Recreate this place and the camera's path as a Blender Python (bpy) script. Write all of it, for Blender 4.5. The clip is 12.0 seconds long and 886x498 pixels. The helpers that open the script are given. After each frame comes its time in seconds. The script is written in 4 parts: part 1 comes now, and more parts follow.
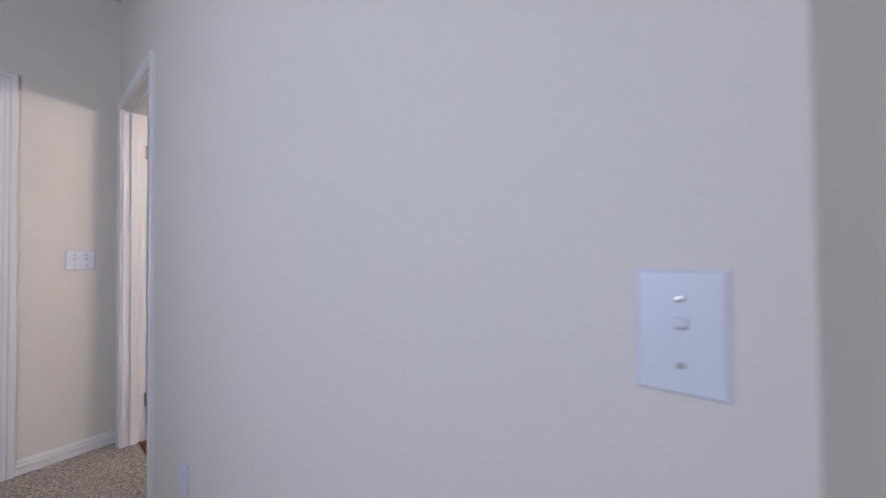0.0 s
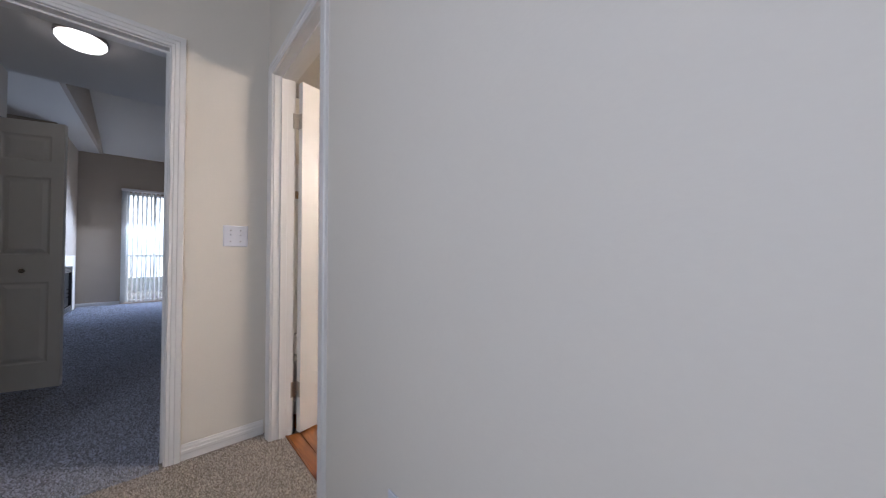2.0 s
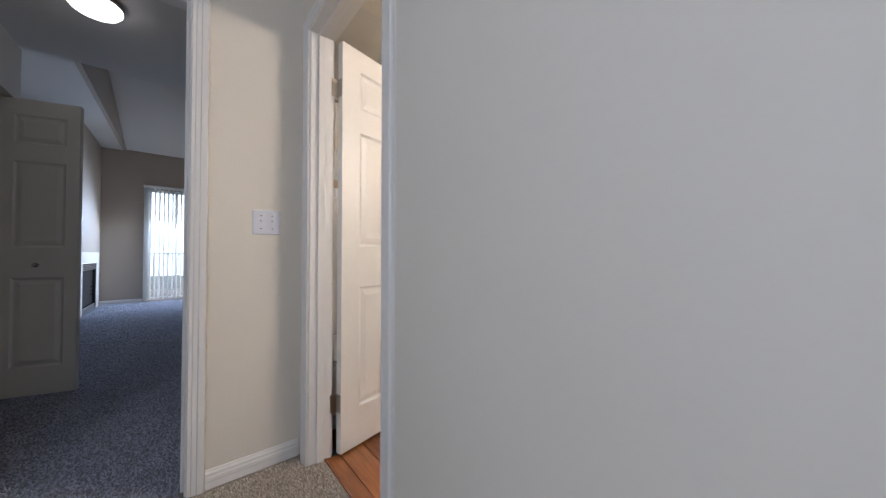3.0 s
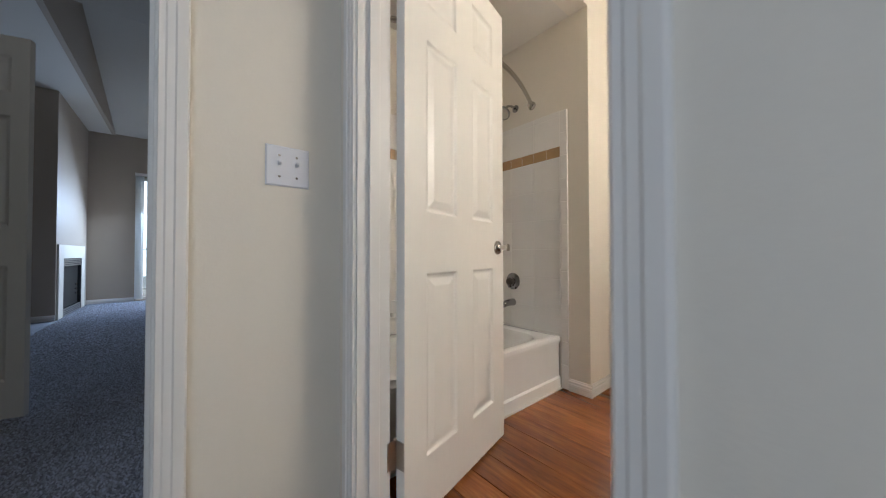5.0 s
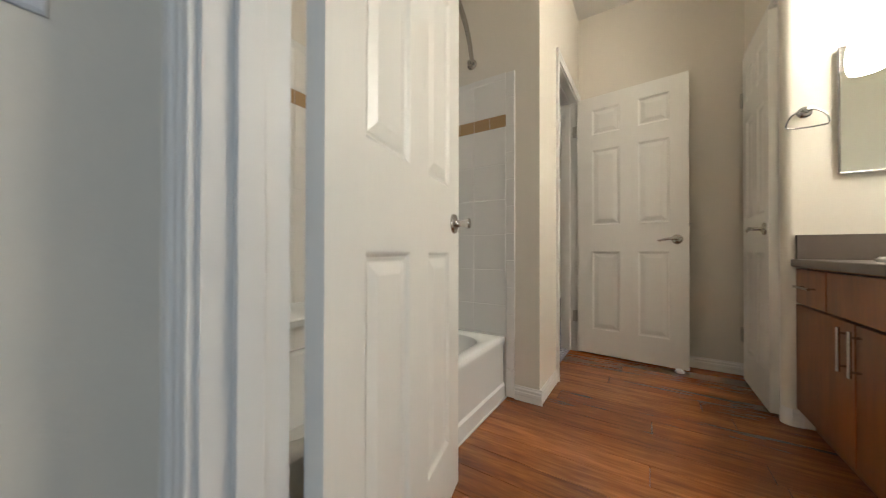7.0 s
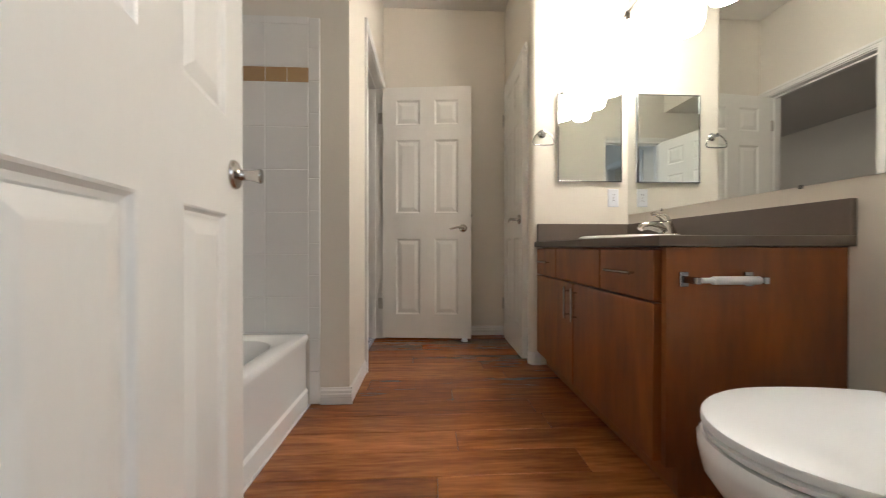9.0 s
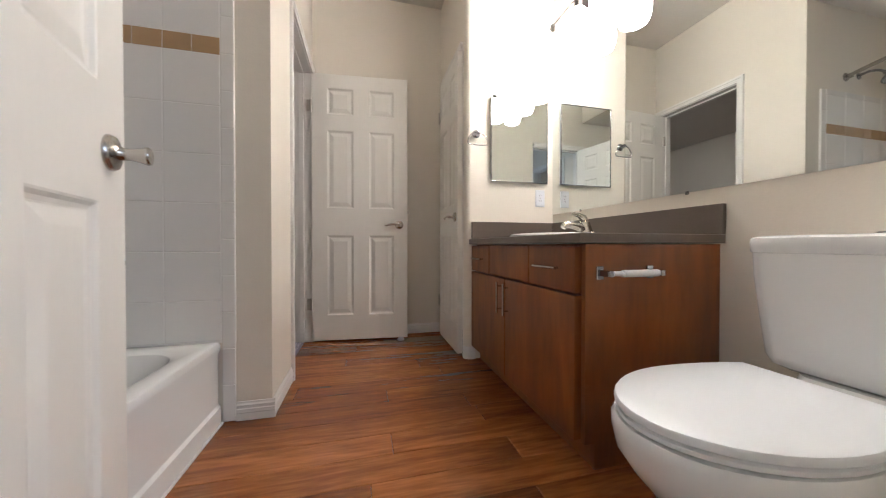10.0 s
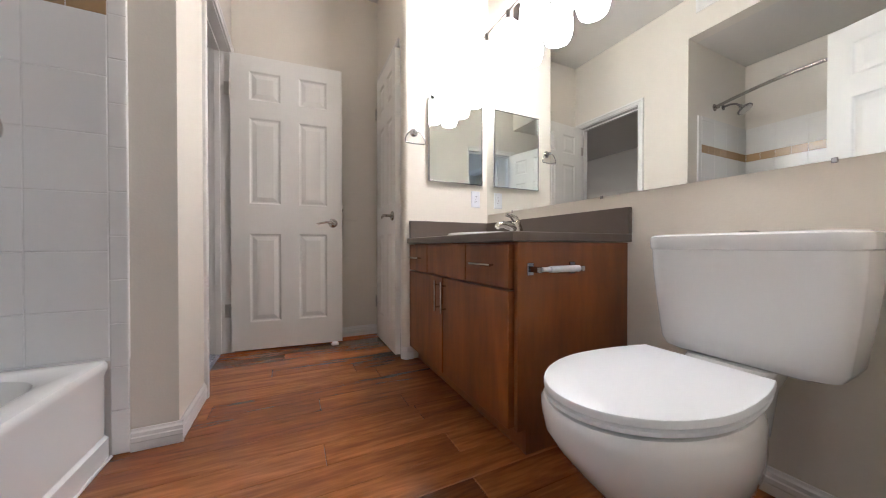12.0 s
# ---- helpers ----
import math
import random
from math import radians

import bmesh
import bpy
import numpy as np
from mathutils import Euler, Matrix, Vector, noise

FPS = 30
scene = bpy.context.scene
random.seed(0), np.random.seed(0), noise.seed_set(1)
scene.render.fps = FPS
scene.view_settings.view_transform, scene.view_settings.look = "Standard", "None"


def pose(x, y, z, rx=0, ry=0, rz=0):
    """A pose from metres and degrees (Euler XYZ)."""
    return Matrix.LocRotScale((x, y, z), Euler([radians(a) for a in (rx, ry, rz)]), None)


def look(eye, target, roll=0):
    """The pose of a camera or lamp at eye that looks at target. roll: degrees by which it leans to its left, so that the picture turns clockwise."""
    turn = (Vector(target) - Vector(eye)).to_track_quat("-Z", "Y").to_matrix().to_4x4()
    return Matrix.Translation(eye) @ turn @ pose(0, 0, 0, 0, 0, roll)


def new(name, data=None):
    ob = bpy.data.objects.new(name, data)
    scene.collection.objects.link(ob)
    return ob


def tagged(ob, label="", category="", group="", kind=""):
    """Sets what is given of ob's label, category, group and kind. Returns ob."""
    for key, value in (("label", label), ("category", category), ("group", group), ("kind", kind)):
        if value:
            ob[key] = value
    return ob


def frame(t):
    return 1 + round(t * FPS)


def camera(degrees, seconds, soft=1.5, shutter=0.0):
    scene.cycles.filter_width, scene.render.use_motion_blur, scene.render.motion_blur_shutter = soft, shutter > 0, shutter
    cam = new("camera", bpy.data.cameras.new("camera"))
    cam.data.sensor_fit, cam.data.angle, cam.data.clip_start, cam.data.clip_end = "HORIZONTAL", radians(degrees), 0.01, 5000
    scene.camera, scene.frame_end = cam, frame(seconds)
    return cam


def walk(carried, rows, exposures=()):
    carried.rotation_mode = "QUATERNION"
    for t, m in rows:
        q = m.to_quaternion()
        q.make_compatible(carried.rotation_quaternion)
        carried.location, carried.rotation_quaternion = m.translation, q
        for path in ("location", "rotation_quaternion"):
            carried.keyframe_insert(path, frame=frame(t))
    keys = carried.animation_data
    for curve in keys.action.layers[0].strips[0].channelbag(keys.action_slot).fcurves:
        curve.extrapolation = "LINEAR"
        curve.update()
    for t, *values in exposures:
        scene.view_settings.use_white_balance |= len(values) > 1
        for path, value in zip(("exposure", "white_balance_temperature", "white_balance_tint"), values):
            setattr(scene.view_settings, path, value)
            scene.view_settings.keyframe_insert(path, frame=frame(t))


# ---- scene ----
cam = camera(109.2, 12.0, soft=1.0, shutter=0.5)
PATH = [
    (0, (0.695, 0.042, 1.152), (-0.503, 1.643, 1.182), -0.5),
    (0.5, (0.518, 0.011, 1.114), (-0.773, 1.538, 1.15), -0.25),
    (1, (0.321, -0.046, 1.097), (-1.042, 1.417, 1.131), 0),
    (1.5, (0.122, -0.065, 1.055), (-1.308, 1.332, 1.088), 0.0),
    (2, (-0.063, -0.066, 1.028), (-1.548, 1.274, 1.067), 0),
    (2.5, (-0.255, -0.057, 1.013), (-1.771, 1.246, 1.045), 0),
    (3, (-0.464, -0.059, 0.983), (-2.001, 1.221, 1.018), 0),
    (3.2, (-0.549, -0.032, 0.991), (-2.114, 1.215, 1.018), -0.01),
    (4.8, (-1.075, 0.006, 0.879), (-2.617, 1.278, 0.926), -0.09),
    (5, (-1.138, 0.012, 0.881), (-2.675, 1.292, 0.913), -0.1),
    (5.5, (-1.283, 0.038, 0.852), (-2.812, 1.326, 0.883), -0.1),
    (6, (-1.41, 0.086, 0.846), (-2.846, 1.474, 0.869), 0.0),
    (6.5, (-1.497, 0.165, 0.845), (-2.757, 1.717, 0.861), 0.1),
    (7, (-1.57, 0.254, 0.819), (-2.657, 1.933, 0.832), 0.1),
    (9, (-1.672, 0.421, 0.745), (-1.58, 2.423, 0.737), 0.02),
    (9.5, (-1.667, 0.437, 0.742), (-1.353, 2.413, 0.725), 0),
    (10, (-1.662, 0.448, 0.741), (-1.176, 2.39, 0.719), 0.05),
    (10.5, (-1.664, 0.45, 0.738), (-1.057, 2.356, 0.719), 0.1),
    (11, (-1.665, 0.451, 0.74), (-0.961, 2.323, 0.72), 0.07),
    (11.5, (-1.667, 0.458, 0.74), (-0.885, 2.299, 0.717), 0.03),
    (12, (-1.659, 0.46, 0.732), (-0.803, 2.268, 0.714), 0),
]
EXPOSURES = [(0.0, -0.42, 5900, 26), (1.0, -0.42, 6000, 24), (2.5, -0.46, 6250, 20), (3.2, -0.48, 6250, 18), (5.0, -0.54, 6100, 13), (6.0, -0.54, 6050, 9), (7.0, -0.46, 6050, 8), (9.0, -0.40, 5850, 12), (10.0, -0.30, 5600, 15), (12.0, -0.20, 5350, 17)]
walk(cam, [(t, look(eye, target, roll)) for t, eye, target, roll in PATH], EXPOSURES)

# ---- world and light ----
world = bpy.data.worlds.new("sky")
world.use_nodes = True
scene.world = world
wn = world.node_tree.nodes
sky = wn.new("ShaderNodeTexSky")
sky.sky_type, sky.sun_disc = "NISHITA", False
sky.sun_elevation, sky.sun_rotation = radians(48), radians(-70)
world.node_tree.links.new(sky.outputs[0], wn["Background"].inputs[0])
wn["Background"].inputs[1].default_value = 0.15
sun = new("sun", bpy.data.lights.new("sun", "SUN"))
sun.data.energy, sun.data.angle, sun.data.color = 4.0, radians(0.5), (1.0, 0.95, 0.88)
sun.matrix_world = look((0, 0, 0), (0.45, -0.6, -0.85))


def area(name, m, w, h, power, color):
    ob = new(name, bpy.data.lights.new(name, "AREA"))
    ob.data.shape, ob.data.size, ob.data.size_y = "RECTANGLE", w, h
    ob.data.energy, ob.data.color = power, color
    ob.matrix_world = m
    return ob


# daylight through the slider; second lamp is added for an assumed unseen hall window
area("daylight_slider", look((-9.27, -0.08, 1.75), (-6.3, -0.12, -1.2)), 0.9, 0.14, 115, (0.56, 0.75, 1.0))
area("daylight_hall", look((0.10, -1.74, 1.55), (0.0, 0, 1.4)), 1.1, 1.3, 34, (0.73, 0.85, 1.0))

# ---- materials ----


def mat(name, base, rough=0.5, metal=0.0, var=0.05, vscale=2.5, grain=0.03, gscale=90, bump=0.1, bscale=250, dist=0.001,
        coat=0.0, stretch=(1, 1, 1), rnd=0.0, spec=0.5):
    m = bpy.data.materials.new(name)
    m.use_nodes = True
    nt = m.node_tree
    n, l = nt.nodes, nt.links
    b = n["Principled BSDF"]
    tc = n.new("ShaderNodeTexCoord")
    mp = n.new("ShaderNodeMapping")
    mp.inputs["Scale"].default_value = stretch
    l.new(tc.outputs["Object"], mp.inputs[0])

    def noise_tex(scale, detail):
        t = n.new("ShaderNodeTexNoise")
        t.inputs["Scale"].default_value, t.inputs["Detail"].default_value = scale, detail
        l.new(mp.outputs[0], t.inputs["Vector"])
        return t.outputs["Fac"]

    def math_node(op, a, c):
        q = n.new("ShaderNodeMath")
        q.operation = op
        for k, v in enumerate((a, c)):
            if isinstance(v, (int, float)):
                q.inputs[k].default_value = v
            else:
                l.new(v, q.inputs[k])
        return q.outputs[0]

    big, fine = noise_tex(vscale, 4), noise_tex(gscale, 2)
    f = math_node("ADD", math_node("MULTIPLY", math_node("SUBTRACT", big, 0.5), 2 * var), math_node("MULTIPLY", math_node("SUBTRACT", fine, 0.5), 2 * grain))
    if rnd:
        oi = n.new("ShaderNodeObjectInfo")
        f = math_node("ADD", f, math_node("MULTIPLY", math_node("SUBTRACT", oi.outputs["Random"], 0.5), 2 * rnd))
    f = math_node("ADD", f, 1.0)
    mx = n.new("ShaderNodeVectorMath")
    mx.operation = "SCALE"
    mx.inputs[0].default_value = base
    l.new(f, mx.inputs["Scale"])
    l.new(mx.outputs[0], b.inputs["Base Color"])
    b.inputs["Metallic"].default_value = metal
    l.new(math_node("ADD", math_node("MULTIPLY", math_node("SUBTRACT", big, 0.5), 0.25 * rough), rough), b.inputs["Roughness"])
    b.inputs["Coat Weight"].default_value = coat
    b.inputs["Coat Roughness"].default_value = 0.15
    b.inputs["Specular IOR Level"].default_value = spec
    if bump:
        bp = n.new("ShaderNodeBump")
        bp.inputs["Strength"].default_value, bp.inputs["Distance"].default_value = bump, dist
        l.new(noise_tex(bscale, 3), bp.inputs["Height"])
        l.new(bp.outputs[0], b.inputs["Normal"])
    return m


def glow(name, color, strength):
    m = bpy.data.materials.new(name)
    m.use_nodes = True
    b = m.node_tree.nodes["Principled BSDF"]
    b.inputs["Base Color"].default_value = (0.9, 0.9, 0.9, 1)
    b.inputs["Emission Color"].default_value = (*color, 1)
    b.inputs["Emission Strength"].default_value = strength
    return m


def wood(name, dark, mid, light, scale, rough, coat, rnd=0.0, knots=0.0):
    """Stained wood whose grain runs along the local x axis."""
    m = bpy.data.materials.new(name)
    m.use_nodes = True
    nt = m.node_tree
    n, l = nt.nodes, nt.links
    b = n["Principled BSDF"]
    tc, oi = n.new("ShaderNodeTexCoord"), n.new("ShaderNodeObjectInfo")
    off = n.new("ShaderNodeVectorMath")
    off.operation = "MULTIPLY_ADD"
    l.new(oi.outputs["Random"], off.inputs[0])
    off.inputs[1].default_value = (37.0, 91.0, 13.0)
    l.new(tc.outputs["Object"], off.inputs[2])
    mp = n.new("ShaderNodeMapping")
    mp.inputs["Scale"].default_value = scale
    l.new(off.outputs[0], mp.inputs[0])
    g1, g2 = n.new("ShaderNodeTexNoise"), n.new("ShaderNodeTexNoise")
    g1.inputs["Scale"].default_value, g1.inputs["Detail"].default_value, g1.inputs["Distortion"].default_value = 1.0, 6, 1.2
    g2.inputs["Scale"].default_value, g2.inputs["Detail"].default_value = 6.0, 4
    l.new(mp.outputs[0], g1.inputs["Vector"])
    l.new(mp.outputs[0], g2.inputs["Vector"])
    mixf = n.new("ShaderNodeMix")
    mixf.inputs[0].default_value = 0.35
    l.new(g1.outputs["Fac"], mixf.inputs[2])
    l.new(g2.outputs["Fac"], mixf.inputs[3])
    add = n.new("ShaderNodeMath")
    add.operation = "MULTIPLY_ADD"
    l.new(oi.outputs["Random"], add.inputs[0])
    add.inputs[1].default_value = rnd
    l.new(mixf.outputs[0], add.inputs[2])
    ramp = n.new("ShaderNodeValToRGB")
    e = ramp.color_ramp.elements
    e[0].position, e[0].color = 0.34 + rnd * 0.3, (*dark, 1)
    e[1].position, e[1].color = 0.70 + rnd * 0.6, (*light, 1)
    k = ramp.color_ramp.elements.new(0.50 + rnd * 0.45)
    k.color = (*mid, 1)
    l.new(add.outputs[0], ramp.inputs[0])
    out = ramp.outputs[0]
    if knots:
        vo = n.new("ShaderNodeTexVoronoi")
        vo.inputs["Scale"].default_value = 1.0
        mk = n.new("ShaderNodeMapping")
        mk.inputs["Scale"].default_value = (2.3, 7.0, 1.0)
        l.new(off.outputs[0], mk.inputs[0])
        l.new(mk.outputs[0], vo.inputs["Vector"])
        kr = n.new("ShaderNodeValToRGB")
        kr.color_ramp.elements[0].position, kr.color_ramp.elements[0].color = 0.02, (0.35, 0.3, 0.3, 1)
        kr.color_ramp.elements[1].position, kr.color_ramp.elements[1].color = 0.13, (1, 1, 1, 1)
        l.new(vo.outputs["Distance"], kr.inputs[0])
        mm = n.new("ShaderNodeMix")
        mm.data_type, mm.blend_type = "RGBA", "MULTIPLY"
        mm.inputs[0].default_value = knots
        l.new(out, mm.inputs[6])
        l.new(kr.outputs[0], mm.inputs[7])
        out = mm.outputs[2]
        # short dark grain checks
        vs, ms, ks, mx = n.new("ShaderNodeTexVoronoi"), n.new("ShaderNodeMapping"), n.new("ShaderNodeValToRGB"), n.new("ShaderNodeMix")
        vs.inputs["Scale"].default_value = 1.0
        ms.inputs["Scale"].default_value = (7.0, 34.0, 1.0)
        l.new(off.outputs[0], ms.inputs[0])
        l.new(ms.outputs[0], vs.inputs["Vector"])
        ks.color_ramp.elements[0].position, ks.color_ramp.elements[0].color = 0.04, (0.22, 0.18, 0.16, 1)
        ks.color_ramp.elements[1].position, ks.color_ramp.elements[1].color = 0.15, (1, 1, 1, 1)
        l.new(vs.outputs["Distance"], ks.inputs[0])
        mx.data_type, mx.blend_type = "RGBA", "MULTIPLY"
        mx.inputs[0].default_value = 0.15
        l.new(out, mx.inputs[6])
        l.new(ks.outputs[0], mx.inputs[7])
        out = mx.outputs[2]
    l.new(out, b.inputs["Base Color"])
    b.inputs["Roughness"].default_value = rough
    b.inputs["Coat Weight"].default_value, b.inputs["Coat Roughness"].default_value = coat, 0.2
    bp = n.new("ShaderNodeBump")
    bp.inputs["Strength"].default_value, bp.inputs["Distance"].default_value = 0.15, 0.001
    l.new(g2.outputs["Fac"], bp.inputs["Height"])
    l.new(bp.outputs[0], b.inputs["Normal"])
    return m


PAINT = mat("wall_paint", (0.715, 0.665, 0.58), 0.62, var=0.02, grain=0.015, bump=0.22, bscale=140, dist=0.0015)
PAINT_TAN = mat("tan_wall_paint", (0.42, 0.35, 0.28), 0.6, var=0.02, grain=0.015, bump=0.22, bscale=140, dist=0.0015)
CEIL = mat("ceiling_paint", (0.66, 0.63, 0.58), 0.8, var=0.02, bump=0.3, bscale=120, dist=0.002)
TRIM = mat("semigloss_white_paint", (0.74, 0.72, 0.69), 0.42, var=0.008, vscale=6, grain=0.005, bump=0.03, bscale=90)
DOORW = mat("door_white_paint", (0.80, 0.78, 0.73), 0.32, var=0.02, vscale=5, grain=0.015, gscale=40, bump=0.10, bscale=50, stretch=(3, 3, 0.4))
# hall carpet's settings, with the slider daylight's blue put into the base
CARPET_BLUELIT = mat("bluelit_carpet_pile", (0.27, 0.285, 0.33), 0.95, var=0.12, vscale=9, grain=0.45, gscale=130, bump=1.0, bscale=120, dist=0.012, spec=0.1)
CARPET = mat("carpet_pile", (0.33, 0.295, 0.26), 0.95, var=0.12, vscale=9, grain=0.45, gscale=130, bump=1.0, bscale=120, dist=0.012, spec=0.1)
TILE = mat("white_ceramic", (0.80, 0.78, 0.74), 0.14, var=0.02, grain=0.01, bump=0.04, bscale=25, rnd=0.015)
TILE_TAN = mat("tan_ceramic", (0.40, 0.26, 0.13), 0.2, var=0.05, grain=0.04, bump=0.04, bscale=25, rnd=0.05)
CONCRETE = mat("balcony_concrete", (0.30, 0.29, 0.27), 0.9, var=0.1, grain=0.1)
GROUT = mat("grout", (0.80, 0.78, 0.74), 0.9, var=0.05, grain=0.05)
ENAMEL = mat("white_enamel", (0.84, 0.84, 0.82), 0.10, var=0.01, grain=0.0, bump=0.0, coat=0.4)
PORCELAIN = mat("white_porcelain", (0.82, 0.83, 0.83), 0.08, var=0.01, grain=0.0, bump=0.0, coat=0.5)
SEATPL = mat("white_seat_plastic", (0.80, 0.83, 0.86), 0.36, var=0.01, grain=0.0, bump=0.02, bscale=40)
CHROME = mat("chrome", (0.36, 0.36, 0.37), 0.08, 1.0, var=0.03, grain=0.0, bump=0.0)
NICKEL = mat("brushed_nickel", (0.50, 0.47, 0.43), 0.24, 1.0, var=0.05, grain=0.05, bump=0.05, bscale=400)
# nickel base set dark so the bar reads against the bright wall
BARMETAL = mat("dark_nickel", (0.10, 0.09, 0.08), 0.32, 1.0, var=0.05, grain=0.05)
STEEL = mat("hinge_steel", (0.50, 0.47, 0.43), 0.35, 1.0, var=0.12, vscale=40, grain=0.05)
PLASTIC = mat("white_plastic", (0.68, 0.69, 0.73), 0.3, var=0.01, grain=0.0, bump=0.0)
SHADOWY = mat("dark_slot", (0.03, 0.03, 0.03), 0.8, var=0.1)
LAMINATE = mat("brown_laminate", (0.105, 0.082, 0.066), 0.30, var=0.06, vscale=12, grain=0.12, gscale=220, bump=0.05, bscale=300)
BLACK = mat("black_metal", (0.02, 0.02, 0.02), 0.4, var=0.2)
BLIND = mat("blind_vinyl", (0.80, 0.80, 0.78), 0.5, var=0.02)
bn = BLIND.node_tree
tl_node, mix_node = bn.nodes.new("ShaderNodeBsdfTranslucent"), bn.nodes.new("ShaderNodeMixShader")
tl_node.inputs[0].default_value = (0.85, 0.88, 0.9, 1)
mix_node.inputs[0].default_value = 0.7
bn.links.new(bn.nodes["Principled BSDF"].outputs[0], mix_node.inputs[1])
bn.links.new(tl_node.outputs[0], mix_node.inputs[2])
bn.links.new(mix_node.outputs[0], bn.nodes["Material Output"].inputs[0])
SILVER = mat("mirror_silver", (0.80, 0.83, 0.81), 0.0, 1.0, var=0.0, grain=0.0, bump=0.0)
PLANK = wood("laminate_plank", (0.105, 0.032, 0.008), (0.19, 0.059, 0.013), (0.33, 0.120, 0.030), (1.7, 15.0, 15.0), 0.27, 0.12, rnd=0.22, knots=0.45)
CHERRY = wood("stained_cherry", (0.120, 0.033, 0.005), (0.180, 0.051, 0.007), (0.245, 0.076, 0.011), (6.0, 6.0, 1.1), 0.36, 0.22)
LAMP_GLOW = glow("lit_vanity_glass", (1.0, 0.885, 0.72), 68)
BULB_GLOW = glow("lit_bulb_glass", (1.0, 0.885, 0.72), 1700)
DOME_GLOW = glow("lit_dome_glass", (1.0, 0.97, 0.93), 5)
DOME_BRIGHT = glow("lit_bright_dome_glass", (1.0, 0.93, 0.84), 80)
GLASS = bpy.data.materials.new("window_glass")
GLASS.use_nodes = True
gb = GLASS.node_tree.nodes["Principled BSDF"]
gb.inputs["Transmission Weight"].default_value, gb.inputs["Roughness"].default_value = 1.0, 0.0
gb.inputs["Base Color"].default_value = (0.93, 0.98, 0.98, 1)

# ---- mesh helpers ----


def obj(name, bm, material, smooth=False, weld=False):
    if weld:
        bmesh.ops.remove_doubles(bm, verts=bm.verts, dist=1e-5)
    bmesh.ops.recalc_face_normals(bm, faces=bm.faces)
    me = bpy.data.meshes.new(name)
    bm.to_mesh(me)
    bm.free()
    me.materials.append(material)
    if smooth:
        me.polygons.foreach_set("use_smooth", [True] * len(me.polygons))
        me.set_sharp_from_angle(angle=radians(38))
    return new(name, me)


def part(name, bm, material, parent, label="", smooth=False):
    ob = obj(name, bm, material, smooth)
    ob.parent = parent
    return tagged(ob, label)


def thing(name, m, label, category, group="", kind=""):
    ob = new(name)
    ob.empty_display_size = 0.05
    ob.matrix_world = m
    return tagged(ob, label, category, group, kind)


def structure(name, bm, material, label="", smooth=False):
    return tagged(obj(name, bm, material, smooth), label, kind="structure")


def box(bm, x0, x1, y0, y1, z0, z1, bevel=0.0, seg=2):
    r = bmesh.ops.create_cube(bm, size=1.0, matrix=Matrix.Translation(((x0 + x1) / 2, (y0 + y1) / 2, (z0 + z1) / 2)) @ Matrix.Diagonal((x1 - x0, y1 - y0, z1 - z0, 1)))
    if bevel:
        es = list({e for v in r["verts"] for e in v.link_edges})
        bmesh.ops.bevel(bm, geom=es, offset=bevel, segments=seg, affect="EDGES", profile=0.5)
    return bm


def bx(*a, bevel=0.0, seg=2):
    return box(bmesh.new(), *a, bevel=bevel, seg=seg)


def loft(bm, loops, cap0=True, cap1=True):
    rows = [[bm.verts.new(p) for p in loop] for loop in loops]
    n = len(rows[0])
    for a, b in zip(rows, rows[1:]):
        for k in range(n):
            bm.faces.new((a[k], a[(k + 1) % n], b[(k + 1) % n], b[k]))
    if cap0:
        bm.faces.new(rows[0][::-1])
    if cap1:
        bm.faces.new(rows[-1])
    return bm


def rrect(cx, cy, hx, hy, r, z, n=6):
    out = []
    for sx, sy, a0 in ((1, 1, 0), (-1, 1, 90), (-1, -1, 180), (1, -1, 270)):
        for k in range(n + 1):
            a = radians(a0 + 90 * k / n)
            out.append((cx + sx * (hx - r) + r * math.cos(a), cy + sy * (hy - r) + r * math.sin(a), z))
    return out


def oval(cx, cy, rx, ry, z, n=40, power=2.0):
    out = []
    for k in range(n):
        c, s = math.cos(2 * math.pi * k / n), math.sin(2 * math.pi * k / n)
        out.append((cx + rx * math.copysign(abs(c) ** (2 / power), c), cy + ry * math.copysign(abs(s) ** (2 / power), s), z))
    return out


def sweep(bm, pts, radii, n=12, caps=True):
    pts = [Vector(p) for p in pts]
    if isinstance(radii, (int, float)):
        radii = [radii] * len(pts)
    loops, side = [], None
    for k, p in enumerate(pts):
        d = (pts[min(k + 1, len(pts) - 1)] - pts[max(k - 1, 0)]).normalized()
        if side is None:
            side = d.orthogonal().normalized()
        side = (side - d * side.dot(d)).normalized()
        up = d.cross(side)
        loops.append([p + radii[k] * (math.cos(2 * math.pi * j / n) * side + math.sin(2 * math.pi * j / n) * up) for j in range(n)])
    return loft(bm, loops, caps, caps)


def rod(p0, p1, r, r1=None, n=14):
    return sweep(bmesh.new(), [p0, p1], [r, r if r1 is None else r1], n)


def lathe(profile, m, n=24):
    """A turned shape: (radius, height) pairs along the local z axis of m."""
    bm = bmesh.new()
    loops = [[m @ Vector((r * math.cos(2 * math.pi * k / n), r * math.sin(2 * math.pi * k / n), h)) for k in range(n)] for r, h in profile]
    return loft(bm, loops)


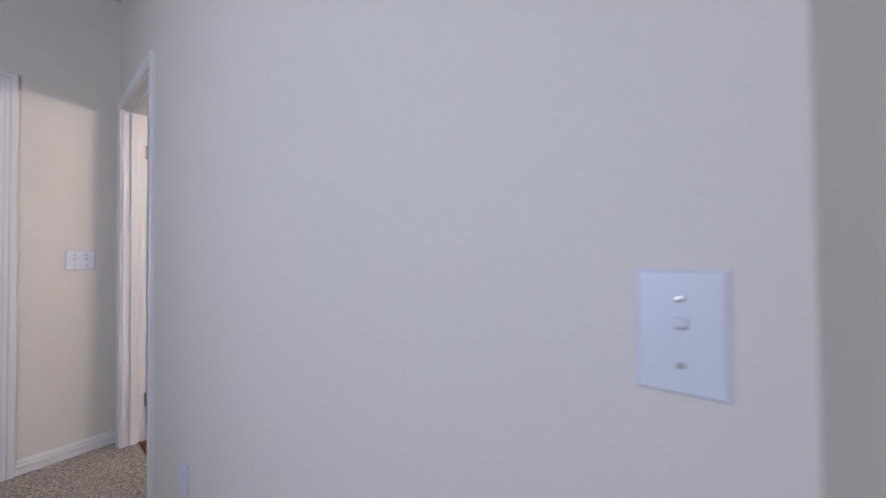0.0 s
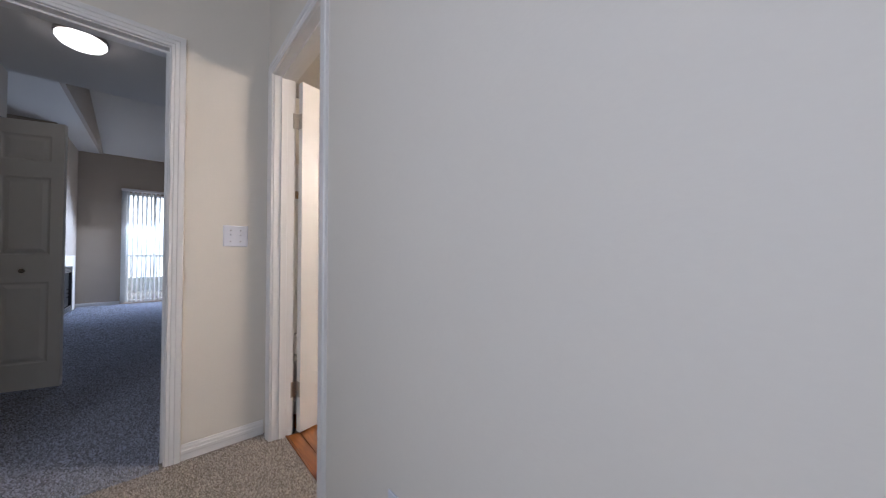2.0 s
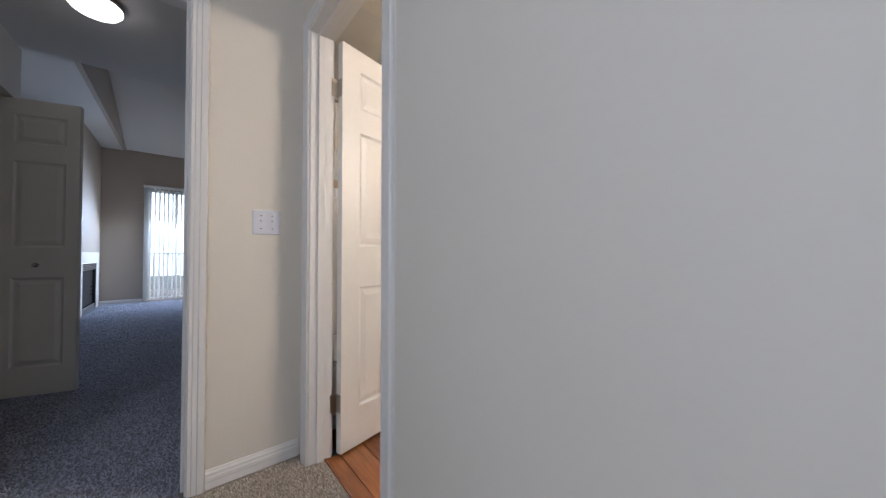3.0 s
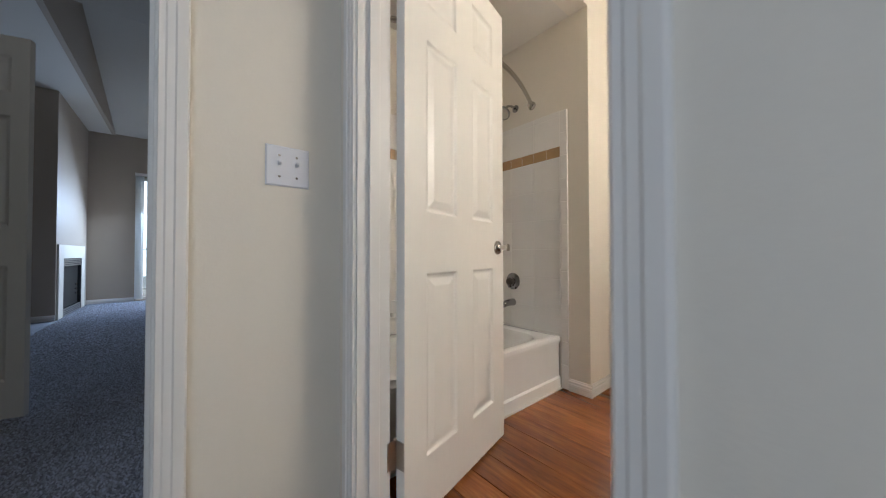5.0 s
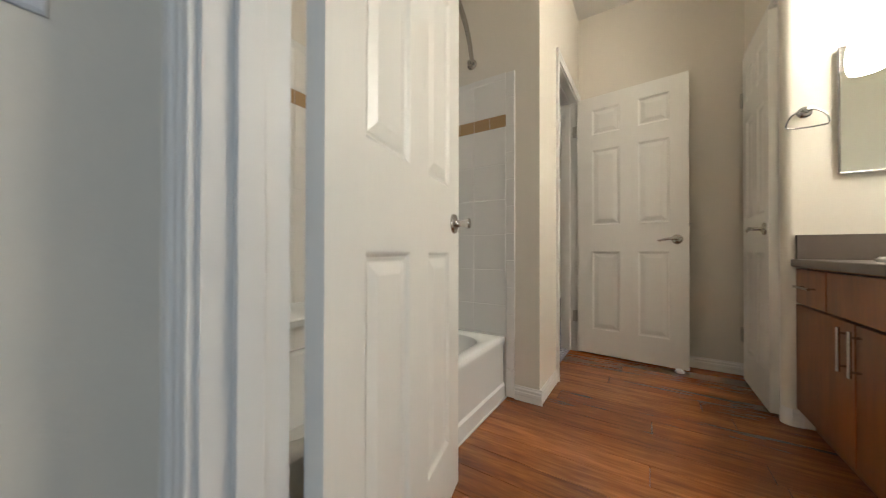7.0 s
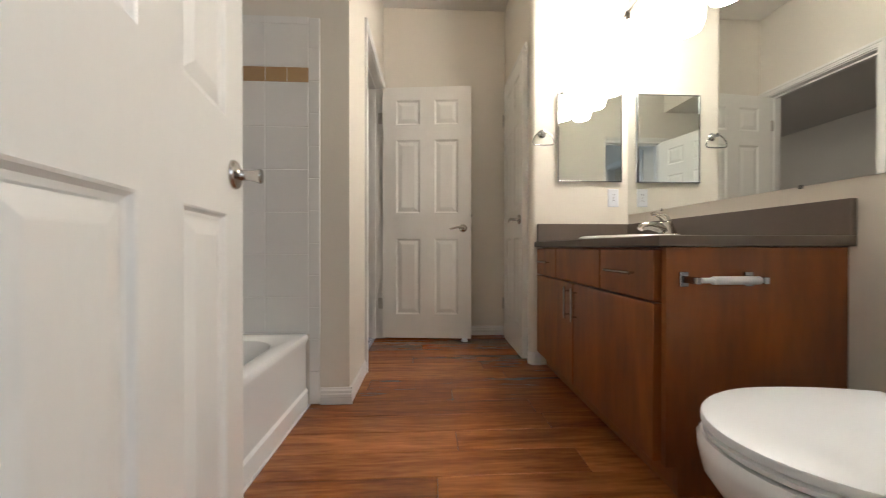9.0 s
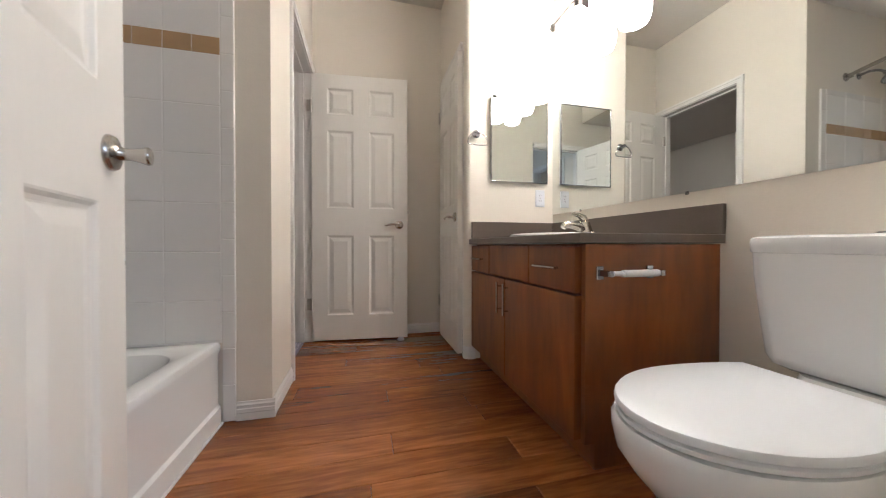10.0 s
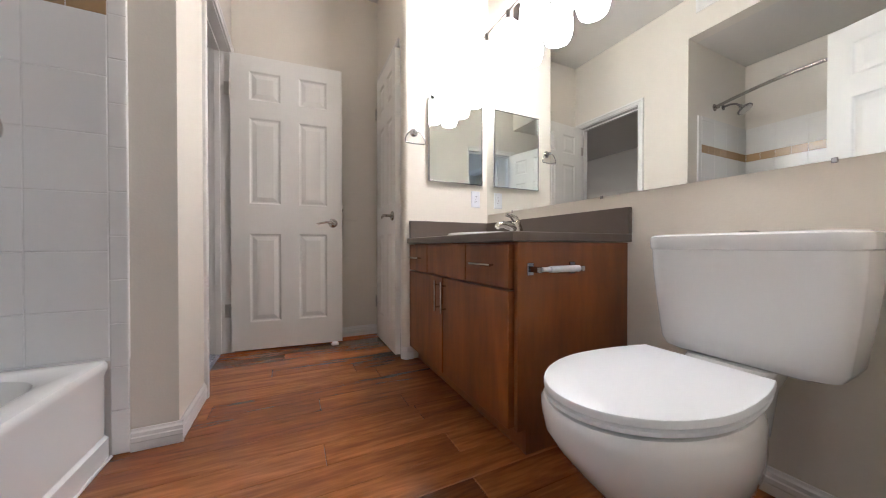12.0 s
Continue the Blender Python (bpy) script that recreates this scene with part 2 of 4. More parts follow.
def wall(name, along, a0, a1, b0, b1, z0, z1, openings=(), material=None, label=""):
    """A straight wall with openings (from, to, bottom, top) cut through its thickness."""
    bm = bmesh.new()

    def blk(s0, s1, q0, q1):
        if s1 - s0 > 1e-4 and q1 - q0 > 1e-4:
            if along == "x":
                box(bm, s0, s1, b0, b1, q0, q1)
            else:
                box(bm, b0, b1, s0, s1, q0, q1)

    at = a0
    for o0, o1, q0, q1 in sorted(openings):
        blk(at, o0, z0, z1)
        blk(o0, o1, z0, q0)
        blk(o0, o1, q1, z1)
        at = o1
    blk(at, a1, z0, z1)
    return structure(name, bm, material or PAINT, label)


CASING = ((0.0, 0.010), (0.003, 0.012), (0.014, 0.011), (0.018, 0.0135), (0.032, 0.0135), (0.036, 0.017), (0.056, 0.017), (0.060, 0.012))


def casing(name, along, at, out, o0, o1, top, ref, width=1.0, floor=0.0, legs=(True, True)):
    """Moulded door casing round an opening, on the wall face at; out is the side that it stands on."""
    holder = thing(name, Matrix.Identity(4), "white moulded casing round the %s" % ref, "door casing", kind="structure")

    def pt(s, d, z):
        return (s, at + out * d, z) if along == "x" else (at + out * d, s, z)

    prof = [(u * width, d) for u, d in CASING]
    prof = [(prof[0][0], -0.002)] + prof + [(prof[-1][0], -0.002)]
    for s, sign, want in ((o0, -1, legs[0]), (o1, 1, legs[1])):
        if want:
            loops = [[pt(s + sign * u, d, floor) for u, d in prof], [pt(s + sign * u, d, top + u) for u, d in prof]]
            part("casing_leg", loft(bmesh.new(), loops), TRIM, holder)
    loops = [[pt(o0 - u * legs[0], d, top + u) for u, d in prof], [pt(o1 + u * legs[1], d, top + u) for u, d in prof]]
    part("casing_head", loft(bmesh.new(), loops), TRIM, holder)
    return holder


def jamb(name, along, o0, o1, top, b0, b1, stop0, stop1, label, deep=0.0):
    """Jamb boards that line an opening, with the stop moulding; b0..b1 is the wall's thickness."""
    holder = thing(name, Matrix.Identity(4), label, "door frame", kind="structure")

    def bb(s0, s1, q0, q1, z0, z1):
        return bx(s0, s1, q0, q1, z0, z1, bevel=0.0015) if along == "x" else bx(q0, q1, s0, s1, z0, z1, bevel=0.0015)

    part("jamb_side", bb(o0 - 0.0175, o0, b0, b1 + deep, 0, top), TRIM, holder)
    part("jamb_side", bb(o1, o1 + 0.0175, b0, b1, 0, top), TRIM, holder)
    part("jamb_head", bb(o0 - 0.0175, o1 + 0.0175, b0, b1, top, top + 0.0175), TRIM, holder)
    part("stop", bb(o0, o0 + 0.011, stop0, stop1, 0, top), TRIM, holder)
    part("stop", bb(o1 - 0.011, o1, stop0, stop1, 0, top), TRIM, holder)
    part("stop", bb(o0 + 0.011, o1 - 0.011, stop0, stop1, top - 0.011, top), TRIM, holder)
    return holder


BASE = ((0.0, 0.011), (0.030, 0.011), (0.034, 0.013), (0.048, 0.013), (0.052, 0.010), (0.064, 0.010), (0.070, 0.006), (0.078, 0.004))


def baseboard(name, p0, p1, out, label="white moulded baseboard along the wall"):
    """Moulded baseboard from p0 to p1 on the floor; out is the unit way off the wall."""
    prof = [(0.001, -0.002)] + [(z + 0.001, d) for z, d in BASE] + [(0.079, -0.002)]
    loops = [[(p[0] + out[0] * d, p[1] + out[1] * d, z) for z, d in prof] for p in (p0, p1)]
    return structure(name, loft(bmesh.new(), loops), TRIM, label)


# ---- the large structure ----
H, LIVH = 2.76, 3.08
structure("floor_bathroom", bx(-3.05, -0.26, 0.445, 3.15, -0.12, -0.010), LAMINATE, "dark underlay beneath the bathroom planks")
structure("floor_hall", bx(-2.22, 0.9, -1.95, 0.490, -0.12, 0.0), CARPET, "speckled beige cut-pile carpet in the hall")
structure("floor_living", bx(-9.56, -2.22, -2.0, 0.5, -0.12, 0.0), CARPET_BLUELIT, "carpet of the living room, daylight blue in its colour")
structure("floor_side_hall", bx(-4.6, -2.11, 1.98, 4.07, -0.12, 0.0), CARPET_BLUELIT, "grey carpet of the side hall")
structure("floor_side_wood", bx(-4.6, -2.11, 4.07, 6.0, -0.12, 0.0), PLANK, "dark wood floor at the side hall's end")

wall("wall_entry", "x", -3.12, 0.899, 0.405, 0.515, 0, H, [(-2.0185, -1.2815, 0, 2.0645)], label="off-white wall with the bathroom doorway")
wall("wall_switch", "y", -1.95, 0.405, -2.245, -2.125, 0, H, [(-0.8685, -0.0215, 0, 2.0785)], label="off-white hall wall with the living room doorway")
wall("wall_hall_end", "y", -1.95, 0.405, 0.779, 0.899, 0, H, label="off-white end wall of the hall")
wall("wall_hall_window", "x", -2.125, 0.779, -1.95, -1.80, 0, H, [(-0.45, 0.65, 0.9, 2.2)], label="unseen hall wall with an assumed daylight window")
wall("wall_vanity", "y", 0.515, 2.395, -0.385, -0.265, 0, H, label="off-white wall behind vanity and toilet")
wall("wall_return", "x", -0.90, -0.265, 2.395, 2.515, 0, H, label="off-white return wall at the vanity's end")
bm = bmesh.new()
prof = [(-0.90, 2.395), (-0.90, 2.4515), (-1.02, 2.4515)] + [(-0.988 - 0.032 * math.cos(radians(a)), 2.427 - 0.032 * math.sin(radians(a))) for a in range(0, 91, 10)]
loft(bm, [[(x, y, z) for x, y in prof] for z in (0, H)])
structure("wall_return_corner", bm, PAINT, "rounded off-white wall corner", smooth=True)
wall("wall_closet", "y", 2.4515, 3.09, -1.02, -0.90, 0, H, [(2.4515, 2.9985, 0, 2.0685)], label="off-white wall with the narrow closet door")
wall("wall_far", "x", -2.17, -0.265, 3.09, 3.21, 0, H, label="cream far wall of the bathroom")
wall("wall_left", "y", 2.065, 3.09, -2.17, -2.05, 0, H, [(2.3415, 3.0485, 0, 2.0685)], label="cream wall with the side doorway")
wall("wall_tub_end", "x", -3.12, -2.05, 1.945, 2.065, 0, H, label="cream end wall of the tub alcove")
wall("wall_tub_back", "y", 0.515, 1.945, -3.12, -3.0, 0, H, label="cream back wall of the tub alcove")
wall("wall_tub_header", "y", 0.515, 1.945, -2.17, -2.05, 2.43, H, label="cream header above the tub opening")
structure("ceiling_alcove", bx(-3.0, -2.17, 0.515, 1.945, 2.43, 2.50), CEIL, "low ceiling over the tub")
structure("ceiling_bathroom", bx(-3.12, -0.265, 0.405, 3.21, H, H + 0.1), CEIL, "off-white bathroom ceiling")
structure("ceiling_hall", bx(-2.245, 0.899, -1.95, 0.405, H, H + 0.1), CEIL, "off-white hall ceiling")
structure("closet_shell", bx(-0.62, -0.60, 2.515, 3.09, 0, H), PAINT, "inner wall of the linen closet")

# living room shell
wall("wall_living_north", "x", -9.54, -3.12, 0.43, 0.53, 0, LIVH + 2.2, material=PAINT_TAN, label="tan wall of the living room")
wall("wall_living_far", "y", -1.95, 0.43, -9.54, -9.42, 0, LIVH + 2.2, [(-0.64, 0.36, 0.02, 2.36)], material=PAINT_TAN, label="tan wall with the sliding balcony door")
wall("wall_living_south", "x", -7.66, -4.10, -2.07, -1.95, 0, LIVH + 2.2, material=PAINT_TAN, label="tan wall beside the fireplace")
wall("wall_fireplace", "x", -9.42, -7.66, -1.95, -1.265, 0, LIVH + 2.2, [(-8.99, -7.93, 0.0, 0.82)], material=PAINT_TAN, label="tan chimney wall with a firebox opening")
wall("wall_bedroom_closet", "x", -4.10, -2.245, -1.07, -0.95, 0, 2.44, [(-4.04, -2.5, 0, 2.06)], material=PAINT, label="wall with the closet opening")
wall("wall_closet_back", "x", -4.22, -2.245, -1.87, -1.75, 0, LIVH, material=PAINT, label="back wall of the closet")
wall("wall_closet_side", "y", -1.95, -1.07, -4.22, -4.10, 0, 2.44, material=PAINT, label="side wall of the closet")
structure("ceiling_living_low", bx(-4.05, -2.245, -1.75, 0.43, 2.44, 2.54), CEIL, "flat low ceiling with a dome light")
structure("ceiling_living_south", bx(-9.42, -4.05, -1.95, -0.975, LIVH, LIVH + 0.08), CEIL, "flat ceiling strip over the fireplace")
RISE = 0.30 * (9.42 - 4.05)
bm = bmesh.new()
loft(bm, [[(-9.42, y, LIVH + 0.02), (-4.05, y, LIVH + 0.02 + RISE), (-4.05, y, LIVH + 0.12 + RISE), (-9.42, y, LIVH + 0.12)] for y in (-0.93, 0.43)])
structure("ceiling_vault", bm, CEIL, "sloping vaulted living room ceiling")
bm = bmesh.new()
loft(bm, [[(-9.42, y, LIVH), (-4.05, y, LIVH + 0.12 + RISE), (-4.05, y, LIVH)] for y in (-0.974, -0.925)])
structure("wall_vault_side", bm, PAINT_TAN, "tan triangular wall beside the vault")
structure("wall_vault_near", bx(-4.05, -3.95, -1.95, 0.43, 2.54, LIVH + 2.2), PAINT_TAN, "upper wall over the low ceiling's edge")

# side hall beyond the second bathroom door
wall("wall_side_far", "y", 1.98, 6.0, -4.62, -4.5, 0, 2.5, material=PAINT, label="shaded off-white wall of the side hall")
wall("wall_side_north", "x", -4.5, -2.05, 5.9, 6.0, 0, 2.5, [(-3.30, -2.55, 0, 2.06)], material=PAINT, label="shaded off-white end wall of the side hall")
wall("wall_side_south", "x", -4.5, -3.12, 1.98, 2.065, 0, 2.5, material=PAINT, label="shaded off-white wall of the side hall")
structure("wall_side_east", bx(-2.17, -2.05, 3.21, 5.9, 0, 2.5), PAINT, "shaded off-white wall of the side hall")
structure("ceiling_side", bx(-4.62, -2.17, 1.98, 6.0, 2.44, 2.54), CEIL, "ceiling of the side hall")

# frames of the doorways
jamb("door_frame_entry", "x", -2.0, -1.30, 2.046, 0.405, 0.515, 0.440, 0.474, "white painted jamb of the bathroom doorway", deep=0.0)
casing("casing_entry_hall", "x", 0.405, -1, -2.006, -1.294, 2.050, "bathroom doorway")
casing("casing_entry_bath", "x", 0.515, 1, -2.018, -1.294, 2.050, "bathroom doorway inside", legs=(True, False))
jamb("door_frame_living", "y", -0.85, -0.04, 2.06, -2.245, -2.125, -2.20, -2.165, "white painted jamb of the living room doorway")
casing("casing_living_hall", "y", -2.125, 1, -0.856, -0.034, 2.066, "living room doorway")
casing("casing_living_inside", "y", -2.245, -1, -0.856, -0.034, 2.066, "living room doorway inside")
jamb("door_frame_side", "y", 2.36, 3.03, 2.05, -2.17, -2.05, -2.14, -2.105, "white painted jamb of the side doorway")
casing("casing_side_bath", "y", -2.05, 1, 2.354, 3.036, 2.056, "side doorway", width=0.82)
casing("casing_side_hall", "y", -2.17, -1, 2.354, 3.036, 2.056, "side doorway, hall side")
jamb("door_frame_closet", "y", 2.47, 2.98, 2.05, -1.02, -0.90, -0.98, -0.95, "white painted jamb of the closet doorway")
casing("casing_closet", "y", -1.02, -1, 2.474, 2.986, 2.056, "closet doorway", width=0.8, legs=(False, True))

# baseboards
baseboard("baseboard_switch", (-2.125, 0.028), (-2.125, 0.393), (1, 0))
baseboard("baseboard_entry", (-1.232, 0.405), (0.779, 0.405), (0, -1))
baseboard("baseboard_hall_end", (0.779, -1.8), (0.779, 0.405), (-1, 0))
baseboard("baseboard_stub_front", (-2.185, 1.945), (-2.0362, 1.945), (0, -1), "white baseboard round the tub wall's end")
baseboard("baseboard_stub_side", (-2.05, 1.9455), (-2.05, 2.303), (1, 0), "white baseboard beside the side doorway")
baseboard("baseboard_far", (-2.05, 3.09), (-1.034, 3.09), (0, -1))
baseboard("baseboard_return", (-1.0, 2.395), (-0.96, 2.395), (0, -1))
baseboard("baseboard_vanity", (-0.385, 0.515), (-0.385, 1.30), (-1, 0))
baseboard("baseboard_living_far", (-9.42, -1.265), (-9.42, -0.66), (1, 0))
baseboard("baseboard_chimney_side", (-7.66, -1.95), (-7.66, -1.265), (1, 0))
baseboard("baseboard_closet_wall", (-2.5, -0.95), (-2.262, -0.95), (0, 1))
bm = bmesh.new()
prof = [(0.001, 0.0), (0.001, 0.012), (0.05, 0.012), (0.079, 0.004), (0.079, 0.0)]
loft(bm, [[(-0.988 - (0.032 + d) * math.cos(radians(a)), 2.427 - (0.032 + d) * math.sin(radians(a)), z) for z, d in prof] for a in range(0, 91, 10)])
structure("baseboard_corner", bm, TRIM, "white baseboard bent round the rounded corner", smooth=True)

# ---- things ----


def wpart(name, bm, material, parent, label="", smooth=False):
    """A part whose mesh is given in the world's metres."""
    up = parent
    m = Matrix.Identity(4)
    while up:
        m = up.matrix_basis @ m
        up = up.parent
    bm.transform(m.inverted())
    return part(name, bm, material, parent, label, smooth)


def xform(bm, m):
    bm.transform(m)
    return bm


DCOL = (0.0, 0.11, 0.305, 0.42, 0.61, 0.715)
DROW = (0.0, 0.19, 0.805, 1.01, 1.605, 1.725, 1.925, 2.03)


def leaf_mesh(xs, zs, cells, thick=0.035):
    """A moulded door leaf; cells lists the (column, row) of the sunk panels on both faces."""
    bm = bmesh.new()
    for y, s in ((-thick, 1), (0.0, -1)):
        for i in range(len(xs) - 1):
            for j in range(len(zs) - 1):
                x0, x1, z0, z1 = xs[i], xs[i + 1], zs[j], zs[j + 1]
                rings = [(0, 0)]
                if (i, j) in cells:
                    rings = [(0, 0), (0.004, 0.0015), (0.010, 0.007), (0.017, 0.009)]
                loops = [[bm.verts.new(p) for p in ((x0 + o, y + s * d, z0 + o), (x1 - o, y + s * d, z0 + o), (x1 - o, y + s * d, z1 - o), (x0 + o, y + s * d, z1 - o))] for o, d in rings]
                for a, b in zip(loops, loops[1:]):
                    for k in range(4):
                        bm.faces.new((a[k], a[(k + 1) % 4], b[(k + 1) % 4], b[k]))
                bm.faces.new(loops[-1])
    w, h = xs[-1], zs[-1]
    for k in range(len(zs) - 1):
        for x in (0, w):
            bm.faces.new([bm.verts.new(p) for p in ((x, -thick, zs[k]), (x, 0, zs[k]), (x, 0, zs[k + 1]), (x, -thick, zs[k + 1]))])
    for k in range(len(xs) - 1):
        for z in (0, h):
            bm.faces.new([bm.verts.new(p) for p in ((xs[k], -thick, z), (xs[k + 1], -thick, z), (xs[k + 1], 0, z), (xs[k], 0, z))])
    bmesh.ops.remove_doubles(bm, verts=bm.verts, dist=1e-5)
    return bm


def panel_mesh(x0, x1, z0, z1, y, s):
    """The raised field of a door panel."""
    o = 0.0172
    rings = [(o, 0.0088), (o + 0.003, 0.0088), (o + 0.028, 0.003), (o + 0.031, 0.0026)]
    return loft(bmesh.new(), [[(x0 + a, y + s * d, z0 + a), (x1 - a, y + s * d, z0 + a), (x1 - a, y + s * d, z1 - a), (x0 + a, y + s * d, z1 - a)] for a, d in rings])


def panel_door(name, m, width, label, cols=DCOL, rows=DROW, two=True, category="door", height=2.03):
    d = thing(name, m, label, category)
    xs = [c * width / cols[-1] for c in cols]
    zs = [0.0] + [r * height / rows[-1] for r in rows[1:]]
    columns = (1, 3) if two else (1,)
    cells = {(i, j) for i in columns for j in (1, 3, 5)}
    part("leaf", leaf_mesh(xs, zs, cells), DOORW, d)
    for i, j in sorted(cells):
        for y, s in ((-0.035, 1), (0.0, -1)):
            part("panel", panel_mesh(xs[i], xs[i + 1], zs[j], zs[j + 1], y, s), DOORW, d)
    return d


def hinge(door, z, open_deg, y=0.0):
    """A butt hinge at the door's pivot: leaf on the door's edge, leaf on the jamb, knuckle."""
    h = part("hinge", sweep(bmesh.new(), [(0, y + 0.004, z - 0.045), (0, y + 0.004, z + 0.045)], 0.0065, 10), STEEL, door, "worn steel butt hinge", smooth=True)
    part("hinge_plate", bx(-0.0022, -0.0002, y - 0.034, y, z - 0.044, z + 0.044, bevel=0.0006, seg=1), STEEL, h)
    other = bx(-0.0022, -0.0002, y - 0.034, y, z - 0.044, z + 0.044, bevel=0.0006, seg=1)
    other.transform(Matrix.Rotation(radians(-open_deg), 4, "Z") @ Matrix.Translation((0.0026, 0, 0)))
    part("hinge_plate", other, STEEL, h)
    for dz in (-0.03, 0.0, 0.03):
        sc = lathe([(0.0, 0.0012), (0.0035, 0.001), (0.0045, 0.0)], pose(0.0004, -0.017 + 0.006 * (dz == 0), z + dz, 0, 90, 0) @ Matrix.Rotation(radians(180), 4, "X"), 8)
        sc.transform(Matrix.Rotation(radians(-open_deg), 4, "Z") @ Matrix.Translation((0.0036, 0, 0)))
        part("screw", sc, STEEL, h)
    return h


def rosette(parent, m, r=0.033, name="rosette"):
    return part(name, lathe([(r, 0.0), (r, 0.004), (r * 0.9, 0.009), (r * 0.55, 0.012), (0.013, 0.016)], m, 28), NICKEL, parent, smooth=True)


def egg_knob(door, x, z, y, s):
    m = pose(x, y, z, 90 if s < 0 else -90, 0, 0)
    k = rosette(door, m, name="knob")
    tagged(k, "brushed nickel egg knob")
    part("stem", lathe([(0.016, 0.012), (0.0115, 0.020), (0.0105, 0.030), (0.012, 0.036)], m, 18), NICKEL, k, smooth=True)
    part("grip", lathe([(0.0115, 0.034), (0.0135, 0.044), (0.0165, 0.051), (0.0172, 0.054), (0.0155, 0.058), (0.008, 0.060)], m, 22), NICKEL, k, smooth=True)


def lever(door, x, z, y, s, to):
    m = pose(x, y, z, 90 if s < 0 else -90, 0, 0)
    k = rosette(door, m, name="lever_handle")
    tagged(k, "brushed nickel lever handle")
    part("stem", lathe([(0.011, 0.012), (0.0095, 0.02), (0.0095, 0.045)], m, 16), NICKEL, k, smooth=True)
    pts = [(x - to * 0.004, y + s * 0.046, z), (x + to * 0.012, y + s * 0.052, z + 0.002), (x + to * 0.04, y + s * 0.053, z + 0.005), (x + to * 0.075, y + s * 0.051, z - 0.001), (x + to * 0.100, y + s * 0.050, z - 0.008), (x + to * 0.112, y + s * 0.049, z - 0.006)]
    part("lever", sweep(bmesh.new(), pts, [0.009, 0.0095, 0.008, 0.0075, 0.006, 0.003], 12), NICKEL, k, smooth=True)


# bathroom entry door, open into the room
OPEN = 103.6
entry = panel_door("door_entry", pose(-2.000, 0.538, 0.012, 0, 0, OPEN), 0.69, "white six-panel door standing open beside the bathtub")
for z in (0.242, 1.80):
    hinge(entry, z, OPEN)
egg_knob(entry, 0.628, 0.898, -0.035, -1)
egg_knob(entry, 0.628, 0.898, 0.0, 1)
part("latch_plate", bx(0.6900, 0.6912, -0.030, -0.005, 0.87, 0.927), NICKEL, entry)

# second door, open against the far wall
side_door = panel_door("door_side", pose(-2.043, 3.040, 0.014, 0, 0, -5.4), 0.72, "white six-panel door folded back to the far wall")
for z in (0.28, 1.78):
    h = part("hinge", sweep(bmesh.new(), [(-0.004, -0.040, z - 0.045), (-0.004, -0.040, z + 0.045)], 0.0065, 10), STEEL, side_door, "worn steel butt hinge", smooth=True)
    part("hinge_plate", bx(-0.034, -0.004, -0.040, -0.038, z - 0.044, z + 0.044), STEEL, h)
lever(side_door, 0.655, 0.888, -0.035, -1, -1)
part("latch_plate", bx(0.7200, 0.7212, -0.030, -0.005, 0.86, 0.917), NICKEL, side_door)
part("deadlatch", bx(0.7212, 0.728, -0.024, -0.012, 0.98, 1.0), NICKEL, side_door)

# narrow closet door, closed
closet = panel_door("door_closet", pose(-1.019, 2.976, 0.012, 0, 0, -90), 0.50, "narrow white panelled closet door, closed")
for z in (0.28, 1.77):
    part("hinge", sweep(bmesh.new(), [(-0.002, -0.041, z - 0.045), (-0.002, -0.041, z + 0.045)], 0.007, 10), STEEL, closet, "worn steel butt hinge", smooth=True)
lever(closet, 0.442, 0.925, -0.035, -1, -1)

# door stop under the open door
ds = thing("door_stop", pose(-1.385, 2.915, 0.001), "white dome-shaped rubber door stop on the wood floor", "door stop")
part("dome", lathe([(0.026, 0.0), (0.027, 0.006), (0.022, 0.016), (0.012, 0.022), (0.004, 0.024)], Matrix.Identity(4), 20), PLASTIC, ds, smooth=True)


def switch_plate(name, m, toggles, label, kind="toggle"):
    """A wall plate in the local xz plane, facing local -y."""
    w = 0.070 + 0.046 * (toggles - 1)
    t = thing(name, m, label, "switch plate" if kind == "toggle" else "outlet")
    part("plate", loft(bmesh.new(), [[(x, y, z) for x, z in ((-a, -c), (a, -c), (a, c), (-a, c))] for a, c, y in ((w / 2, 0.0575, -0.0004), (w / 2, 0.0575, -0.003), (w / 2 - 0.004, 0.0535, -0.006))]), PLASTIC, t)
    for k in range(toggles):
        x = 0.046 * (k - (toggles - 1) / 2)
        if kind == "toggle":
            part("slot", bx(x - 0.0055, x + 0.0055, -0.0066, -0.0058, -0.013, 0.013), PLASTIC, t)
            tg = bx(x - 0.0042, x + 0.0042, -0.020, -0.005, -0.0045, 0.0045, bevel=0.0015)
            part("toggle", xform(tg, Matrix.Translation((0, 0, 0.004)) @ Matrix.Rotation(radians(-22), 4, "X")), PLASTIC, t)
        else:
            for dz in (-0.019, 0.019):
                o = part("socket", bx(x - 0.0165, x + 0.0165, -0.0072, -0.0058, dz - 0.0135, dz + 0.0135, bevel=0.0006), PLASTIC, t)
                for dx in (-0.006, 0.006):
                    part("slit", bx(x + dx - 0.001, x + dx + 0.001, -0.0078, -0.007, dz - 0.003, dz + 0.006), SHADOWY, o)
        for dz in ((-0.030, 0.030) if kind == "toggle" else (0.0,)):
            part("screw", lathe([(0.0035, 0.0), (0.003, 0.001), (0.0, 0.0012)], pose(x, -0.0058, dz, 90, 0, 0), 10), NICKEL, t)
    return t


